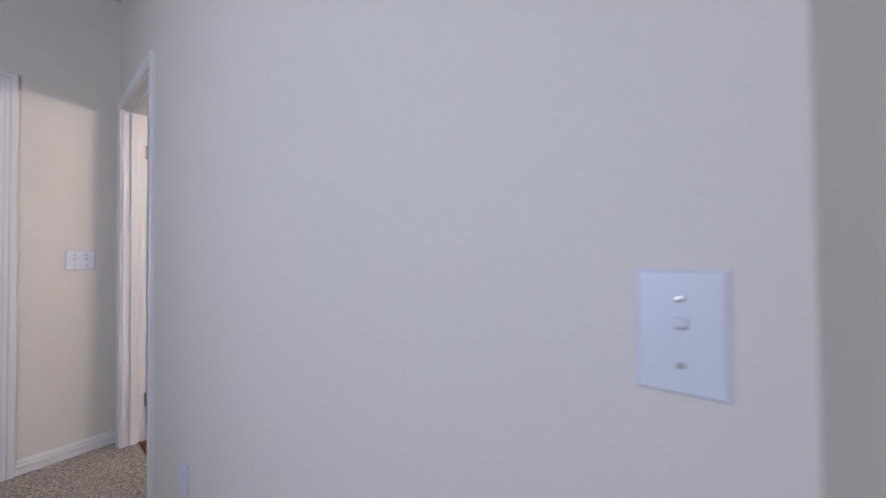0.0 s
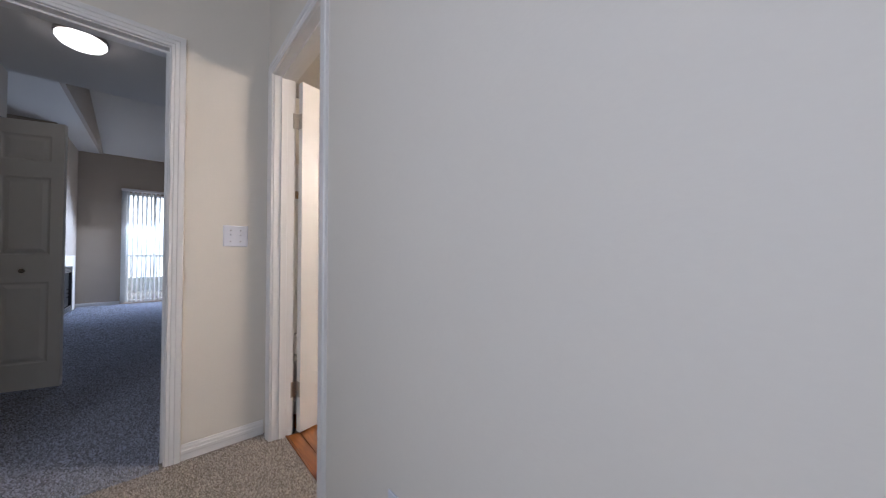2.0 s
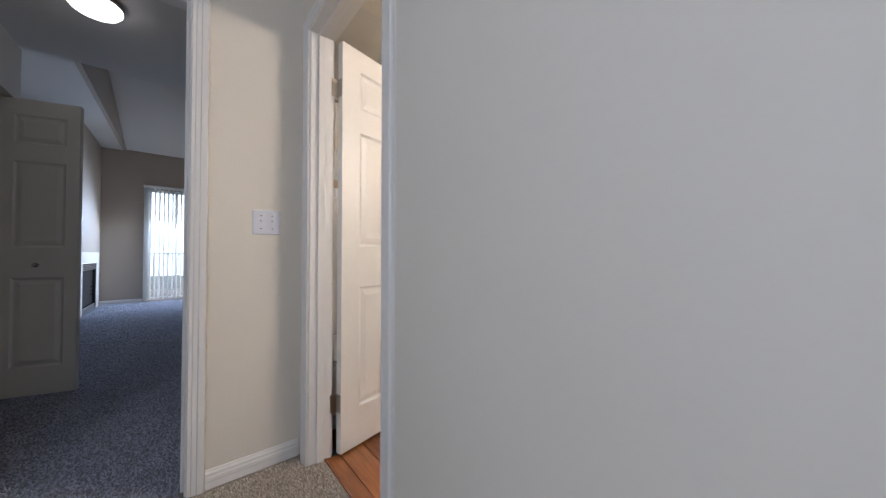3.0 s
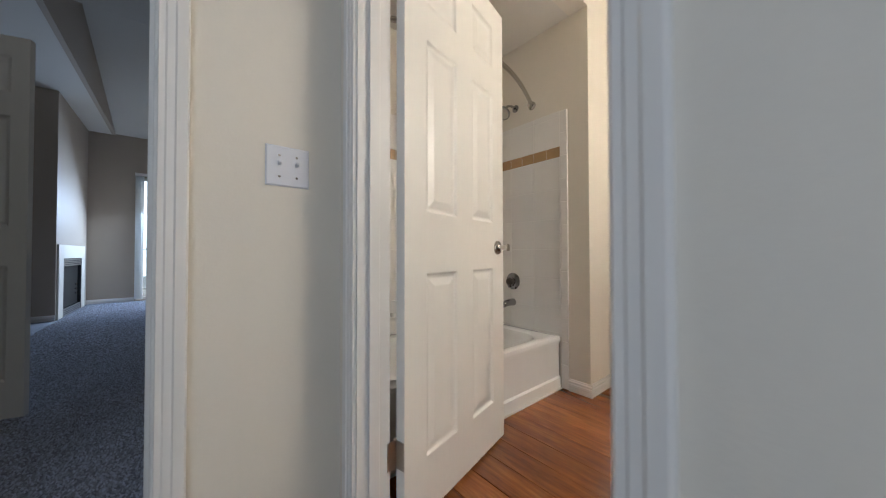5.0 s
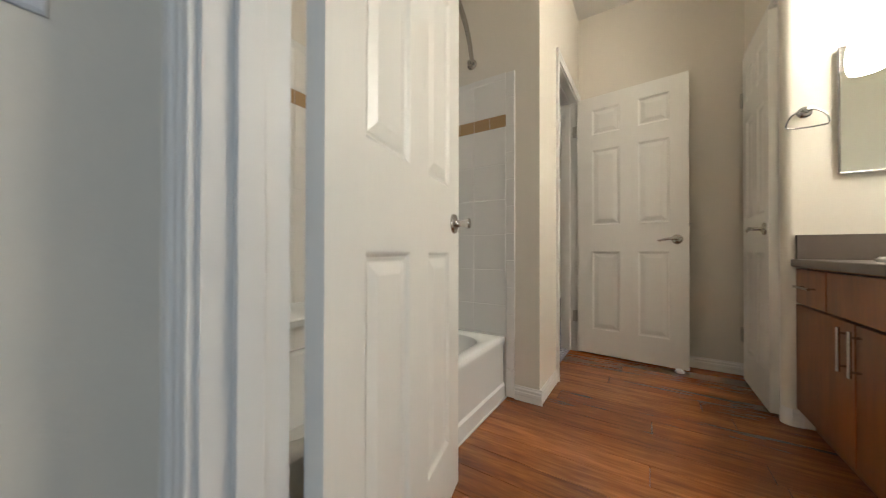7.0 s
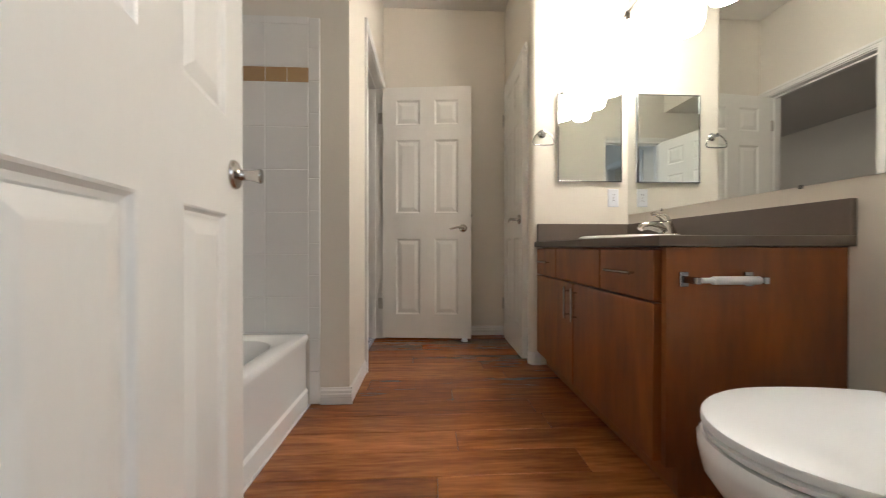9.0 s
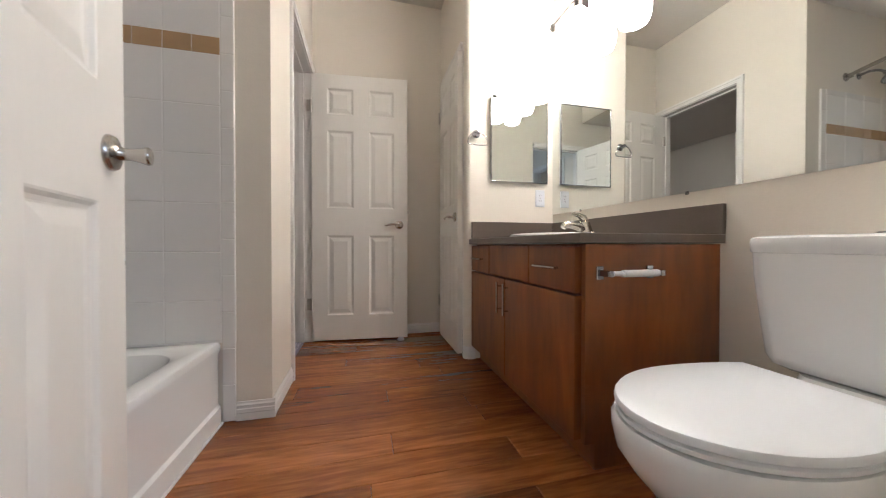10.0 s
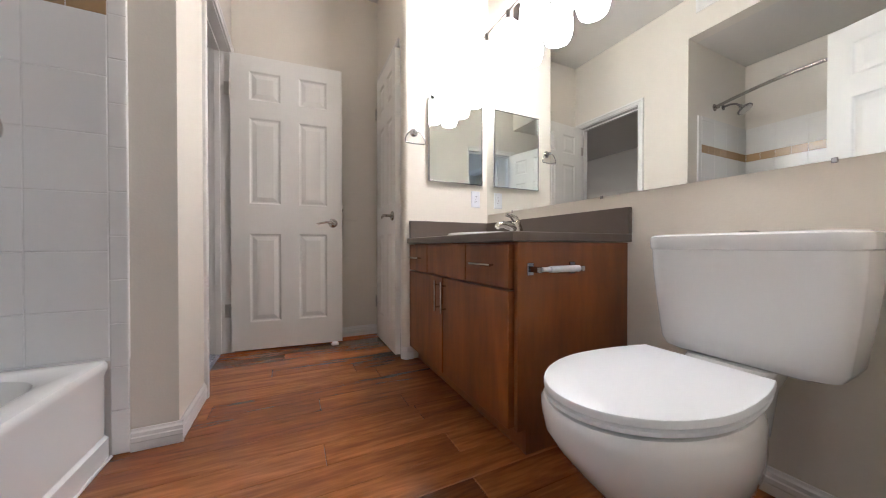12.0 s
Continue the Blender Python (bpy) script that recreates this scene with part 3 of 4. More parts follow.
switch_plate("light_switch", pose(-2.125, 0.248, 1.133, 0, 0, 90), 2, "white two-gang toggle switch plate on the hall wall")
switch_plate("light_switch", pose(0.695, 0.405, 1.079), 1, "white single toggle switch plate on the hall wall")
switch_plate("outlet", pose(-0.487, 2.395, 1.065), 1, "white duplex outlet above the vanity", "outlet")
jack = thing("wall_jack", pose(-0.764, 0.405, 0.343), "small white telephone jack plate low on the wall", "wall plate")
part("plate", bx(-0.035, 0.035, -0.007, -0.0004, -0.057, 0.057, bevel=0.003), PLASTIC, jack)
part("port", bx(-0.007, 0.007, -0.011, -0.006, -0.006, 0.006, bevel=0.001), PLASTIC, jack)
strike = thing("strike_plate", pose(-2.185, -0.0402, 0.915), "steel strike plate let into the doorway's jamb", "strike plate")
part("plate", bx(-0.014, 0.016, -0.0016, 0.0, -0.03, 0.03, bevel=0.0005), STEEL, strike)
part("hole", bx(-0.007, 0.005, -0.0022, -0.0014, -0.014, 0.014), SHADOWY, strike)

# bathtub in its alcove
tub = thing("bathtub", pose(-2.617, 1.233, 0), "white enamelled alcove bathtub with a plain apron", "bathtub")
bm = bmesh.new()
HX, HY = 0.380, 0.700
loft(bm, [rrect(0, 0, HX, HY, 0.01, 0.001), rrect(0, 0, HX, HY, 0.01, 0.075), rrect(0, 0, HX - 0.010, HY, 0.01, 0.085), rrect(0, 0, HX - 0.010, HY, 0.01, 0.29), rrect(0, 0, HX, HY, 0.012, 0.315),
          rrect(0, 0, HX, HY, 0.012, 0.330), rrect(0, 0, HX - 0.004, HY - 0.004, 0.015, 0.341), rrect(0, 0, HX - 0.014, HY - 0.014, 0.02, 0.345), rrect(0, 0, HX - 0.062, HY - 0.085, 0.14, 0.345),
          rrect(0, 0, HX - 0.075, HY - 0.10, 0.14, 0.337), rrect(0, 0, HX - 0.085, HY - 0.115, 0.14, 0.30), rrect(0, 0, HX - 0.11, HY - 0.17, 0.14, 0.12), rrect(0, 0, HX - 0.16, HY - 0.24, 0.12, 0.06)])
part("basin", bm, ENAMEL, tub, smooth=True)
part("caulk", sweep(bmesh.new(), [(0.382, -0.69, 0.003), (0.382, 0.70, 0.003)], 0.005, 8), TRIM, tub, "white caulk bead along the floor")
part("overflow_plate", lathe([(0.034, 0.0), (0.034, 0.006), (0.026, 0.012), (0.010, 0.014)], pose(-0.01, 0.592, 0.262, 90 - 14, 0, 0), 24), CHROME, tub, "round chrome overflow plate", smooth=True)
part("drain", lathe([(0.03, 0), (0.03, 0.003), (0.02, 0.004)], pose(-0.01, 0.36, 0.061), 20), CHROME, tub)


valve = thing("shower_valve", pose(-2.622, 1.936, 0.677), "chrome shower valve with a dark grip on the tile", "shower valve")
part("escutcheon", lathe([(0.062, 0.0), (0.062, 0.004), (0.05, 0.012), (0.03, 0.018)], pose(0, 0, 0, 90, 0, 0), 30), CHROME, valve, smooth=True)
part("grip", lathe([(0.026, 0.016), (0.030, 0.022), (0.030, 0.05), (0.024, 0.058), (0.0, 0.059)], pose(0, 0, 0, 90, 0, 0), 8), BARMETAL, valve)
part("pointer", bx(-0.006, 0.006, -0.056, -0.03, -0.045, -0.022, bevel=0.003), CHROME, valve)
spout = thing("tub_spout", pose(-2.622, 1.936, 0.521), "chrome tub filler spout on the tile", "tub spout")
part("spout", sweep(bmesh.new(), [(0, 0, 0), (0, -0.05, 0.001), (0, -0.09, -0.003), (0, -0.115, -0.014), (0, -0.122, -0.024)], [0.027, 0.025, 0.023, 0.019, 0.012], 18), CHROME, spout, smooth=True)
shower = thing("shower_fixture", pose(-2.60, 1.945, 1.975), "chrome shower arm and round head on the end wall", "shower")
part("flange", lathe([(0.028, 0.0), (0.027, 0.004), (0.012, 0.010)], pose(0, 0, 0, 90, 0, 0), 22), CHROME, shower, smooth=True)
part("arm", sweep(bmesh.new(), [(0, 0, 0), (0, -0.05, 0.006), (0, -0.09, -0.006), (0, -0.125, -0.035)], 0.0085, 12), CHROME, shower, smooth=True)
hd = part("head", lathe([(0.012, -0.01), (0.018, 0.01), (0.045, 0.03), (0.056, 0.040), (0.056, 0.048), (0.05, 0.051)], pose(0, -0.125, -0.04, 180 - 38, 0, 0), 30), CHROME, shower, smooth=True)
face = lathe([(0.048, 0.0505), (0.047, 0.0525)], pose(0, -0.125, -0.04, 180 - 38, 0, 0), 30)
part("spray_face", face, STEEL, hd, "grey spray face")
cr = thing("shower_rod", pose(-2.455, 1.945, 1.945), "curved brushed steel shower curtain rod", "shower rod")
pts = [(0.20 * math.sin(math.pi * k / 24), -1.415 * k / 24, 0) for k in range(25)]
part("rod", sweep(bmesh.new(), pts, 0.0125, 14), NICKEL, cr, smooth=True)
for y, a in ((0, 90), (-1.415, -90)):
    part("bracket", lathe([(0.030, 0.0005), (0.030, 0.006), (0.018, 0.012), (0.017, 0.035)], pose(0, y, 0, a, 0, 0), 20), NICKEL, cr, smooth=True)
sd = thing("soap_dish", pose(-2.990, 1.13, 0.47), "white ceramic soap dish on the tub wall", "soap dish")
part("dish", loft(bmesh.new(), [rrect(0.04, 0, 0.032, 0.065, 0.02, 0.0), rrect(0.042, 0, 0.042, 0.075, 0.022, 0.03), rrect(0.042, 0, 0.036, 0.068, 0.02, 0.03), rrect(0.042, 0, 0.030, 0.06, 0.02, 0.012)]), ENAMEL, sd, smooth=True)
part("back_plate", bx(0, 0.008, -0.075, 0.075, -0.01, 0.10, bevel=0.003), ENAMEL, sd)

# vanity
van = thing("vanity_cabinet", pose(-0.985, 1.325, 0), "reddish-brown stained wood vanity cabinet below the mirror", "cabinet")
bm = bx(-0.950, -0.392, 1.327, 2.388, 0.088, 0.747)
box(bm, -0.925, -0.392, 1.345, 2.388, 0.001, 0.0875)
wpart("body", bm, CHERRY, van)
bm = bmesh.new()
loft(bm, [[(x, y, z) for x, z in ((-0.928, 0.001), (-0.389, 0.001), (-0.389, 0.747), (-0.9655, 0.747), (-0.9655, 0.0895), (-0.928, 0.0895))] for y in (1.3255, 1.3445)])
wpart("side_panel", bm, CHERRY, van)


def bar_pull(parent, p0, p1, out=0.026):
    a, b = Vector(p0), Vector(p1)
    d = (b - a).normalized()
    o = Vector((-out, 0, 0))
    h = wpart("handle", sweep(bmesh.new(), [a + o, b + o], 0.0055, 12), NICKEL, parent, "brushed nickel bar pull", smooth=True)
    for q in (a + d * 0.02, b - d * 0.02):
        wpart("post", sweep(bmesh.new(), [q, q + o], 0.004, 10), NICKEL, h, smooth=True)


for y0, y1, hy in ((1.352, 1.885, 1.853), (1.893, 2.386, 1.928)):
    dr = wpart("door", bx(-0.9855, -0.9505, y0, y1, 0.091, 0.574, bevel=0.0018), CHERRY, van)
    bar_pull(dr, (-0.9855, hy, 0.402), (-0.9855, hy, 0.556))
for y0, y1, h in ((1.352, 1.651, True), (1.659, 2.088, False), (2.096, 2.386, True)):
    dr = wpart("drawer" if h else "false_front", bx(-0.9855, -0.9505, y0, y1, 0.583, 0.739, bevel=0.0018), CHERRY, van)
    if h:
        c = (y0 + y1) / 2
        bar_pull(dr, (-0.9855, c - 0.075, 0.662), (-0.9855, c + 0.075, 0.662))

# countertop with a cut-out for the basin
SX, SY = -0.70, 1.93
top = thing("countertop", pose(-0.70, 1.85, 0.749), "brown speckled laminate countertop with backsplash", "countertop")


def rect_loop(x0, x1, y0, y1, z, n=48):
    out = []
    cx, cy = SX, SY
    corners = [math.atan2(b - cy, a - cx) % (2 * math.pi) for a, b in ((x1, y1), (x0, y1), (x0, y0), (x1, y0))]
    angs = [2 * math.pi * k / n for k in range(n)]
    for c in corners:
        k = min(range(n), key=lambda q: abs(angs[q] - c))
        angs[k] = c
    for a in angs:
        c, s = math.cos(a), math.sin(a)
        t = min(((x1 if c > 0 else x0) - cx) / c if abs(c) > 1e-9 else 1e9, ((y1 if s > 0 else y0) - cy) / s if abs(s) > 1e-9 else 1e9)
        out.append((cx + t * c, cy + t * s, z))
    return out


bm = bmesh.new()
X0, X1, Y0, Y1 = -1.000, -0.388, 1.308, 2.393
hole = [oval(SX, SY, 0.185, 0.235, z, 48) for z in (0.783, 0.750)]
loft(bm, [hole[1], rect_loop(X0, X1, Y0, Y1, 0.750), rect_loop(X0, X1, Y0, Y1, 0.780), rect_loop(X0 + 0.003, X1, Y0 + 0.003, Y1, 0.783), hole[0], hole[1]], False, False)
wpart("slab", bm, LAMINATE, top)
wpart("backsplash", bx(-0.407, -0.3865, 1.308, 2.372, 0.7835, 0.895, bevel=0.0015), LAMINATE, top)
wpart("end_splash", bx(-0.985, -0.3865, 2.3735, 2.3935, 0.7835, 0.896, bevel=0.0015), LAMINATE, top)
sink = thing("sink", pose(SX, SY, 0.783), "white oval drop-in basin set in the countertop", "sink")
bm = bmesh.new()
loft(bm, [oval(0, 0, 0.176, 0.226, -0.035), oval(0, 0, 0.205, 0.255, 0.001), oval(0, 0, 0.206, 0.256, 0.011), oval(0, 0, 0.198, 0.248, 0.019), oval(0, 0, 0.178, 0.228, 0.017), oval(0, 0, 0.166, 0.216, -0.01), oval(0, 0, 0.13, 0.17, -0.09), oval(0, 0, 0.05, 0.06, -0.125)])
part("basin", bm, PORCELAIN, sink, smooth=True)
part("drain", lathe([(0.022, 0), (0.022, 0.003), (0.012, 0.004)], pose(0, 0, -0.1245), 18), CHROME, sink)
fa = thing("faucet", pose(-0.478, 1.95, 0.796) @ Matrix.Scale(1.22, 4), "nickel single-lever basin faucet with low spout", "faucet")
part("base_plate", loft(bmesh.new(), [rrect(0, 0, 0.026, 0.075, 0.025, 0.001), rrect(0, 0, 0.026, 0.075, 0.025, 0.006), rrect(0, 0, 0.020, 0.066, 0.019, 0.014)]), NICKEL, fa, smooth=True)
part("body", sweep(bmesh.new(), [(0.006, 0, 0.010), (0.004, 0, 0.03), (-0.002, 0, 0.05), (-0.006, 0, 0.066), (-0.008, 0, 0.072)], [0.032, 0.027, 0.025, 0.022, 0.012], 20), NICKEL, fa, smooth=True)
part("spout", sweep(bmesh.new(), [(0, 0, 0.026), (-0.035, 0, 0.042), (-0.075, 0, 0.050), (-0.102, 0, 0.046), (-0.112, 0, 0.034)], [0.022, 0.020, 0.017, 0.015, 0.012], 18), NICKEL, fa, smooth=True)
part("lever", sweep(bmesh.new(), [(-0.002, 0, 0.066), (-0.008, 0, 0.080), (-0.030, 0, 0.092), (-0.062, 0, 0.097)], [0.019, 0.016, 0.011, 0.008], 14), NICKEL, fa, smooth=True)

# toilet paper holder on the cabinet's side
tp = thing("paper_holder", pose(-0.80, 1.3255, 0.652), "chrome paper holder with a bare white roller", "paper holder")
for x in (-0.115, 0.086):
    part("post", bx(x - 0.007, x + 0.007, -0.058, 0.0, -0.010, 0.010, bevel=0.002), CHROME, tp)
    part("mount", bx(x - 0.013, x + 0.013, -0.008, -0.0002, -0.022, 0.022, bevel=0.002), CHROME, tp)
part("roller", sweep(bmesh.new(), [(-0.10, -0.046, 0), (-0.066, -0.046, 0), (-0.064, -0.046, 0), (0.073, -0.046, 0)], [0.008, 0.008, 0.0118, 0.0118], 16), PLASTIC, tp, "white plastic roller", smooth=True)

# toilet
YT = 0.928
toi = thing("toilet", pose(-0.70, YT, 0), "white two-piece toilet with the lid closed", "toilet")


def seat_loop(grow, z, n=44):
    out = []
    for k in range(n):
        a = 2 * math.pi * k / n
        c, s = math.cos(a), math.sin(a)
        if c < 0:
            x, y = -0.905 + (0.262 + grow) * c, (0.179 + grow) * s
        else:
            x = -0.905 + (0.235 + grow) * min(1.0, 1.9 * c)
            y = (0.179 + grow) * math.copysign(abs(s) ** 0.45, s) * (1 - 0.12 * min(1.0, 1.9 * c) ** 2)
        out.append((x, YT + y, z))
    return out


def bowl_loop(cx, front, back, half, z, n=44):
    out = []
    for k in range(n):
        c, s = math.cos(2 * math.pi * k / n), math.sin(2 * math.pi * k / n)
        out.append((cx + (front if c < 0 else back) * c, YT + half * math.copysign(abs(s) ** 0.9, s), z))
    return out


bm = bmesh.new()
loft(bm, [bowl_loop(-0.74, 0.25, 0.24, 0.120, 0.001), bowl_loop(-0.74, 0.25, 0.24, 0.118, 0.02), bowl_loop(-0.75, 0.222, 0.24, 0.108, 0.05), bowl_loop(-0.765, 0.215, 0.25, 0.110, 0.09),
          bowl_loop(-0.783, 0.220, 0.255, 0.120, 0.130), bowl_loop(-0.802, 0.234, 0.26, 0.140, 0.175), bowl_loop(-0.836, 0.254, 0.27, 0.163, 0.228), bowl_loop(-0.866, 0.270, 0.28, 0.178, 0.282), bowl_loop(-0.886, 0.279, 0.28, 0.185, 0.325), bowl_loop(-0.893, 0.279, 0.28, 0.186, 0.360),
          bowl_loop(-0.90, 0.273, 0.275, 0.184, 0.380), bowl_loop(-0.90, 0.267, 0.27, 0.179, 0.389), bowl_loop(-0.90, 0.250, 0.255, 0.164, 0.390)])
wpart("bowl", bm, PORCELAIN, toi, smooth=True)
wpart("neck", loft(bmesh.new(), [rrect(-0.57, YT, 0.10, 0.085, 0.04, 0.22), rrect(-0.55, YT, 0.11, 0.090, 0.04, 0.34), rrect(-0.52, YT - 0.02, 0.085, 0.100, 0.04, 0.4155)]), PORCELAIN, toi, smooth=True)
wpart("seat", loft(bmesh.new(), [seat_loop(-0.012, 0.3915), seat_loop(0.0, 0.395), seat_loop(0.001, 0.4035), seat_loop(-0.004, 0.407)]), SEATPL, toi, "white plastic seat", smooth=True)
wpart("lid", loft(bmesh.new(), [seat_loop(-0.006, 0.4095), seat_loop(0.003, 0.412), seat_loop(0.003, 0.4225), seat_loop(0.001, 0.4262), seat_loop(-0.005, 0.4283), seat_loop(-0.08, 0.4295)]), SEATPL, toi, "white closed plastic lid", smooth=True)
for dy in (-0.075, 0.075):
    wpart("seat_hinge", bx(-0.668, -0.628, YT + dy - 0.02, YT + dy + 0.02, 0.391, 0.408, bevel=0.006), SEATPL, toi)
YK = 0.892
wpart("tank", loft(bmesh.new(), [rrect(-0.500, YK, 0.080, 0.162, 0.04, 0.416, 10), rrect(-0.502, YK, 0.088, 0.183, 0.04, 0.424, 10), rrect(-0.503, YK, 0.092, 0.194, 0.04, 0.445, 10), rrect(-0.504, YK, 0.096, 0.208, 0.04, 0.56, 10), rrect(-0.505, YK, 0.099, 0.217, 0.038, 0.66, 10), rrect(-0.505, YK, 0.100, 0.219, 0.038, 0.7215, 10)]), PORCELAIN, toi, smooth=True)
tl = wpart("tank_lid", loft(bmesh.new(), [rrect(-0.505, YK, 0.104, 0.221, 0.045, 0.7220, 10), rrect(-0.505, YK, 0.107, 0.226, 0.05, 0.726, 10), rrect(-0.505, YK, 0.108, 0.227, 0.05, 0.752, 10), rrect(-0.505, YK, 0.106, 0.225, 0.05, 0.762, 10), rrect(-0.505, YK, 0.098, 0.219, 0.05, 0.767, 10), rrect(-0.505, YK, 0.07, 0.19, 0.04, 0.7695, 10)]), PORCELAIN, toi, smooth=True)
wpart("flush_button", lathe([(0.022, 0.0), (0.022, 0.004), (0.018, 0.006)], pose(-0.505, YK, 0.7690), 20), CHROME, tl, "round chrome flush button")

# mirrors
wm = thing("wall_mirror", pose(-0.3855, 1.48, 0.956), "wide frameless wall mirror over vanity and toilet", "mirror")
wpart("glass", bx(-0.3905, -0.3857, 0.58, 2.392, 0.956, 2.105), SILVER, wm)
for y in (0.765, 1.45, 2.1):
    wpart("clip", bx(-0.3935, -0.3858, y - 0.006, y + 0.006, 0.948, 0.962, bevel=0.002), CHROME, wm)
mc = thing("medicine_cabinet", pose(-0.632, 2.395, 1.165), "small chrome-edged mirrored medicine cabinet on the wall", "medicine cabinet")
wpart("body", bx(-0.852, -0.446, 2.378, 2.3945, 1.166, 1.722), PLASTIC, mc)
wpart("mirror_door", bx(-0.850, -0.448, 2.3735, 2.3775, 1.168, 1.720), SILVER, mc)
for a in ((-0.856, -0.850, 1.162, 1.726), (-0.448, -0.442, 1.162, 1.726), (-0.850, -0.448, 1.162, 1.168), (-0.850, -0.448, 1.720, 1.726)):
    wpart("edge_trim", bx(a[0], a[1], 2.371, 2.379, a[2], a[3], bevel=0.001), CHROME, mc)

# towel ring
tr = thing("towel_ring", pose(-0.954, 2.395, 1.466), "chrome towel ring hanging beside the medicine cabinet", "towel ring")
part("mount", lathe([(0.026, 0.0003), (0.026, 0.006), (0.018, 0.012), (0.011, 0.03), (0.013, 0.042), (0.0, 0.044)], pose(0, 0, 0, 90, 0, 0), 24), CHROME, tr, smooth=True)
ring = [(0.0, 0.004), (0.028, -0.002), (0.050, -0.018), (0.064, -0.042), (0.069, -0.064), (0.062, -0.076), (0.0, -0.080), (-0.062, -0.076), (-0.069, -0.064), (-0.064, -0.042), (-0.050, -0.018), (-0.028, -0.002), (0.0, 0.004)]
part("ring", sweep(bmesh.new(), [(x, -0.034, z) for x, z in ring], 0.0038, 10), CHROME, tr, smooth=True)

# vanity light bar
vl = thing("vanity_light", pose(-0.3855, 1.935, 2.16), "nickel light bar with four lit white glass shades", "wall lamp")
wpart("back_plate", bx(-0.412, -0.3865, 1.80, 2.07, 2.11, 2.23, bevel=0.006), BARMETAL, vl)
wpart("bar", sweep(bmesh.new(), [(-0.475, 1.51, 2.16), (-0.475, 2.30, 2.16)], 0.007, 12), BARMETAL, vl, smooth=True)
wpart("bar_arm", sweep(bmesh.new(), [(-0.41, 1.935, 2.16), (-0.475, 1.935, 2.16)], 0.012, 12), BARMETAL, vl, smooth=True)
for y in (2.268, 2.035, 1.801, 1.568):
    so = wpart("socket", lathe([(0.013, 0.02), (0.016, 0.012), (0.013, 0.004), (0.013, -0.03), (0.024, -0.045), (0.024, -0.06)], pose(-0.475, y, 2.15), 18), BARMETAL, vl, smooth=True)
    wpart("shade", lathe([(0.026, -0.052), (0.045, -0.060), (0.066, -0.082), (0.077, -0.125), (0.080, -0.185), (0.077, -0.225), (0.070, -0.246), (0.066, -0.258), (0.063, -0.258), (0.066, -0.246)], pose(-0.475, y, 2.15), 26), LAMP_GLOW, vl, "lit opal glass shade", smooth=True)
    wpart("bulb", lathe([(0.012, -0.085), (0.014, -0.12), (0.024, -0.15), (0.030, -0.18), (0.028, -0.20), (0.018, -0.218), (0.002, -0.223)], pose(-0.475, y, 2.15), 16), BULB_GLOW, vl, "lit lamp bulb inside the shade", smooth=True)

# wall vent over the tub opening
ve = thing("wall_vent", pose(-2.05, 1.74, 2.66), "white louvred air vent high on the wall", "vent")
part("frame", bx(0.0005, 0.008, -0.15, 0.15, -0.06, 0.06, bevel=0.002), TRIM, ve)
for k in range(6):
    part("louvre", xform(bx(-0.001, 0.001, -0.13, 0.13, -0.008, 0.008), Matrix.Translation((0.011, 0, -0.04 + 0.016 * k)) @ Matrix.Rotation(radians(35), 4, "Y")), TRIM, ve)

# blank plate traces on the far wall
bp = thing("wall_plate", pose(-1.30, 3.09, 1.0), "cream painted-over blank plate on the far wall", "wall plate")
part("plate", bx(0.0, 0.11, -0.004, -0.0004, -0.06, 0.06, bevel=0.001), PAINT, bp)

# living room: dome light, narrow latched door leaf, fireplace, sliding door with blinds


def dome_light(m, label, glass):
    t = thing("ceiling_light", m, label, "ceiling lamp")
    part("base_ring", lathe([(0.118, 0.0), (0.122, -0.008), (0.122, -0.026), (0.116, -0.03)], Matrix.Identity(4), 32), NICKEL, t, smooth=True)
    part("dome", lathe([(0.116, -0.026), (0.114, -0.045), (0.098, -0.065), (0.066, -0.080), (0.03, -0.087), (0.006, -0.089)], Matrix.Identity(4), 32), glass, t, "lit white glass dome", smooth=True)


dome_light(pose(-3.10, -0.452, 2.44), "round lit glass dome light on the low ceiling", DOME_GLOW)
dome_light(pose(-2.63, 4.39, 2.44), "round lit glass dome light in the side hall", DOME_BRIGHT)
ang = math.degrees(math.atan2(-0.37, -0.11))
leaf = panel_door("narrow_door_leaf", pose(-3.87, -0.625, 0.02, 0, 0, ang), 0.40, "narrow white panelled hinged door standing open", (0.0, 0.08, 0.39, 0.47), two=False)
part("knob", lathe([(0.008, 0.0), (0.007, 0.012), (0.016, 0.02), (0.016, 0.028), (0.006, 0.032)], pose(0.20, 0.0, 0.89, -90, 0, 0), 18), NICKEL, leaf, "small nickel knob", smooth=True)
part("latch_plate", bx(0.4000, 0.4012, -0.026, -0.009, 0.85, 0.92), STEEL, leaf)
fp = thing("fireplace", pose(-8.46, -1.265, 0), "black metal fireplace in a white surround", "fireplace")
for a in ((-9.20, -8.99, 0, 1.02), (-7.93, -7.70, 0, 1.02), (-8.99, -7.93, 0.825, 1.02)):
    wpart("surround", bx(a[0], a[1], -1.264, -1.246, a[2] + 0.002, a[3], bevel=0.002), PAINT, fp)
wpart("firebox", bx(-8.985, -7.935, -1.80, -1.78, 0.005, 0.815), BLACK, fp)
for a in ((-8.985, -8.945), (-7.975, -7.935)):
    wpart("frame_side", bx(a[0], a[1], -1.78, -1.25, 0.005, 0.815, bevel=0.002), BLACK, fp)
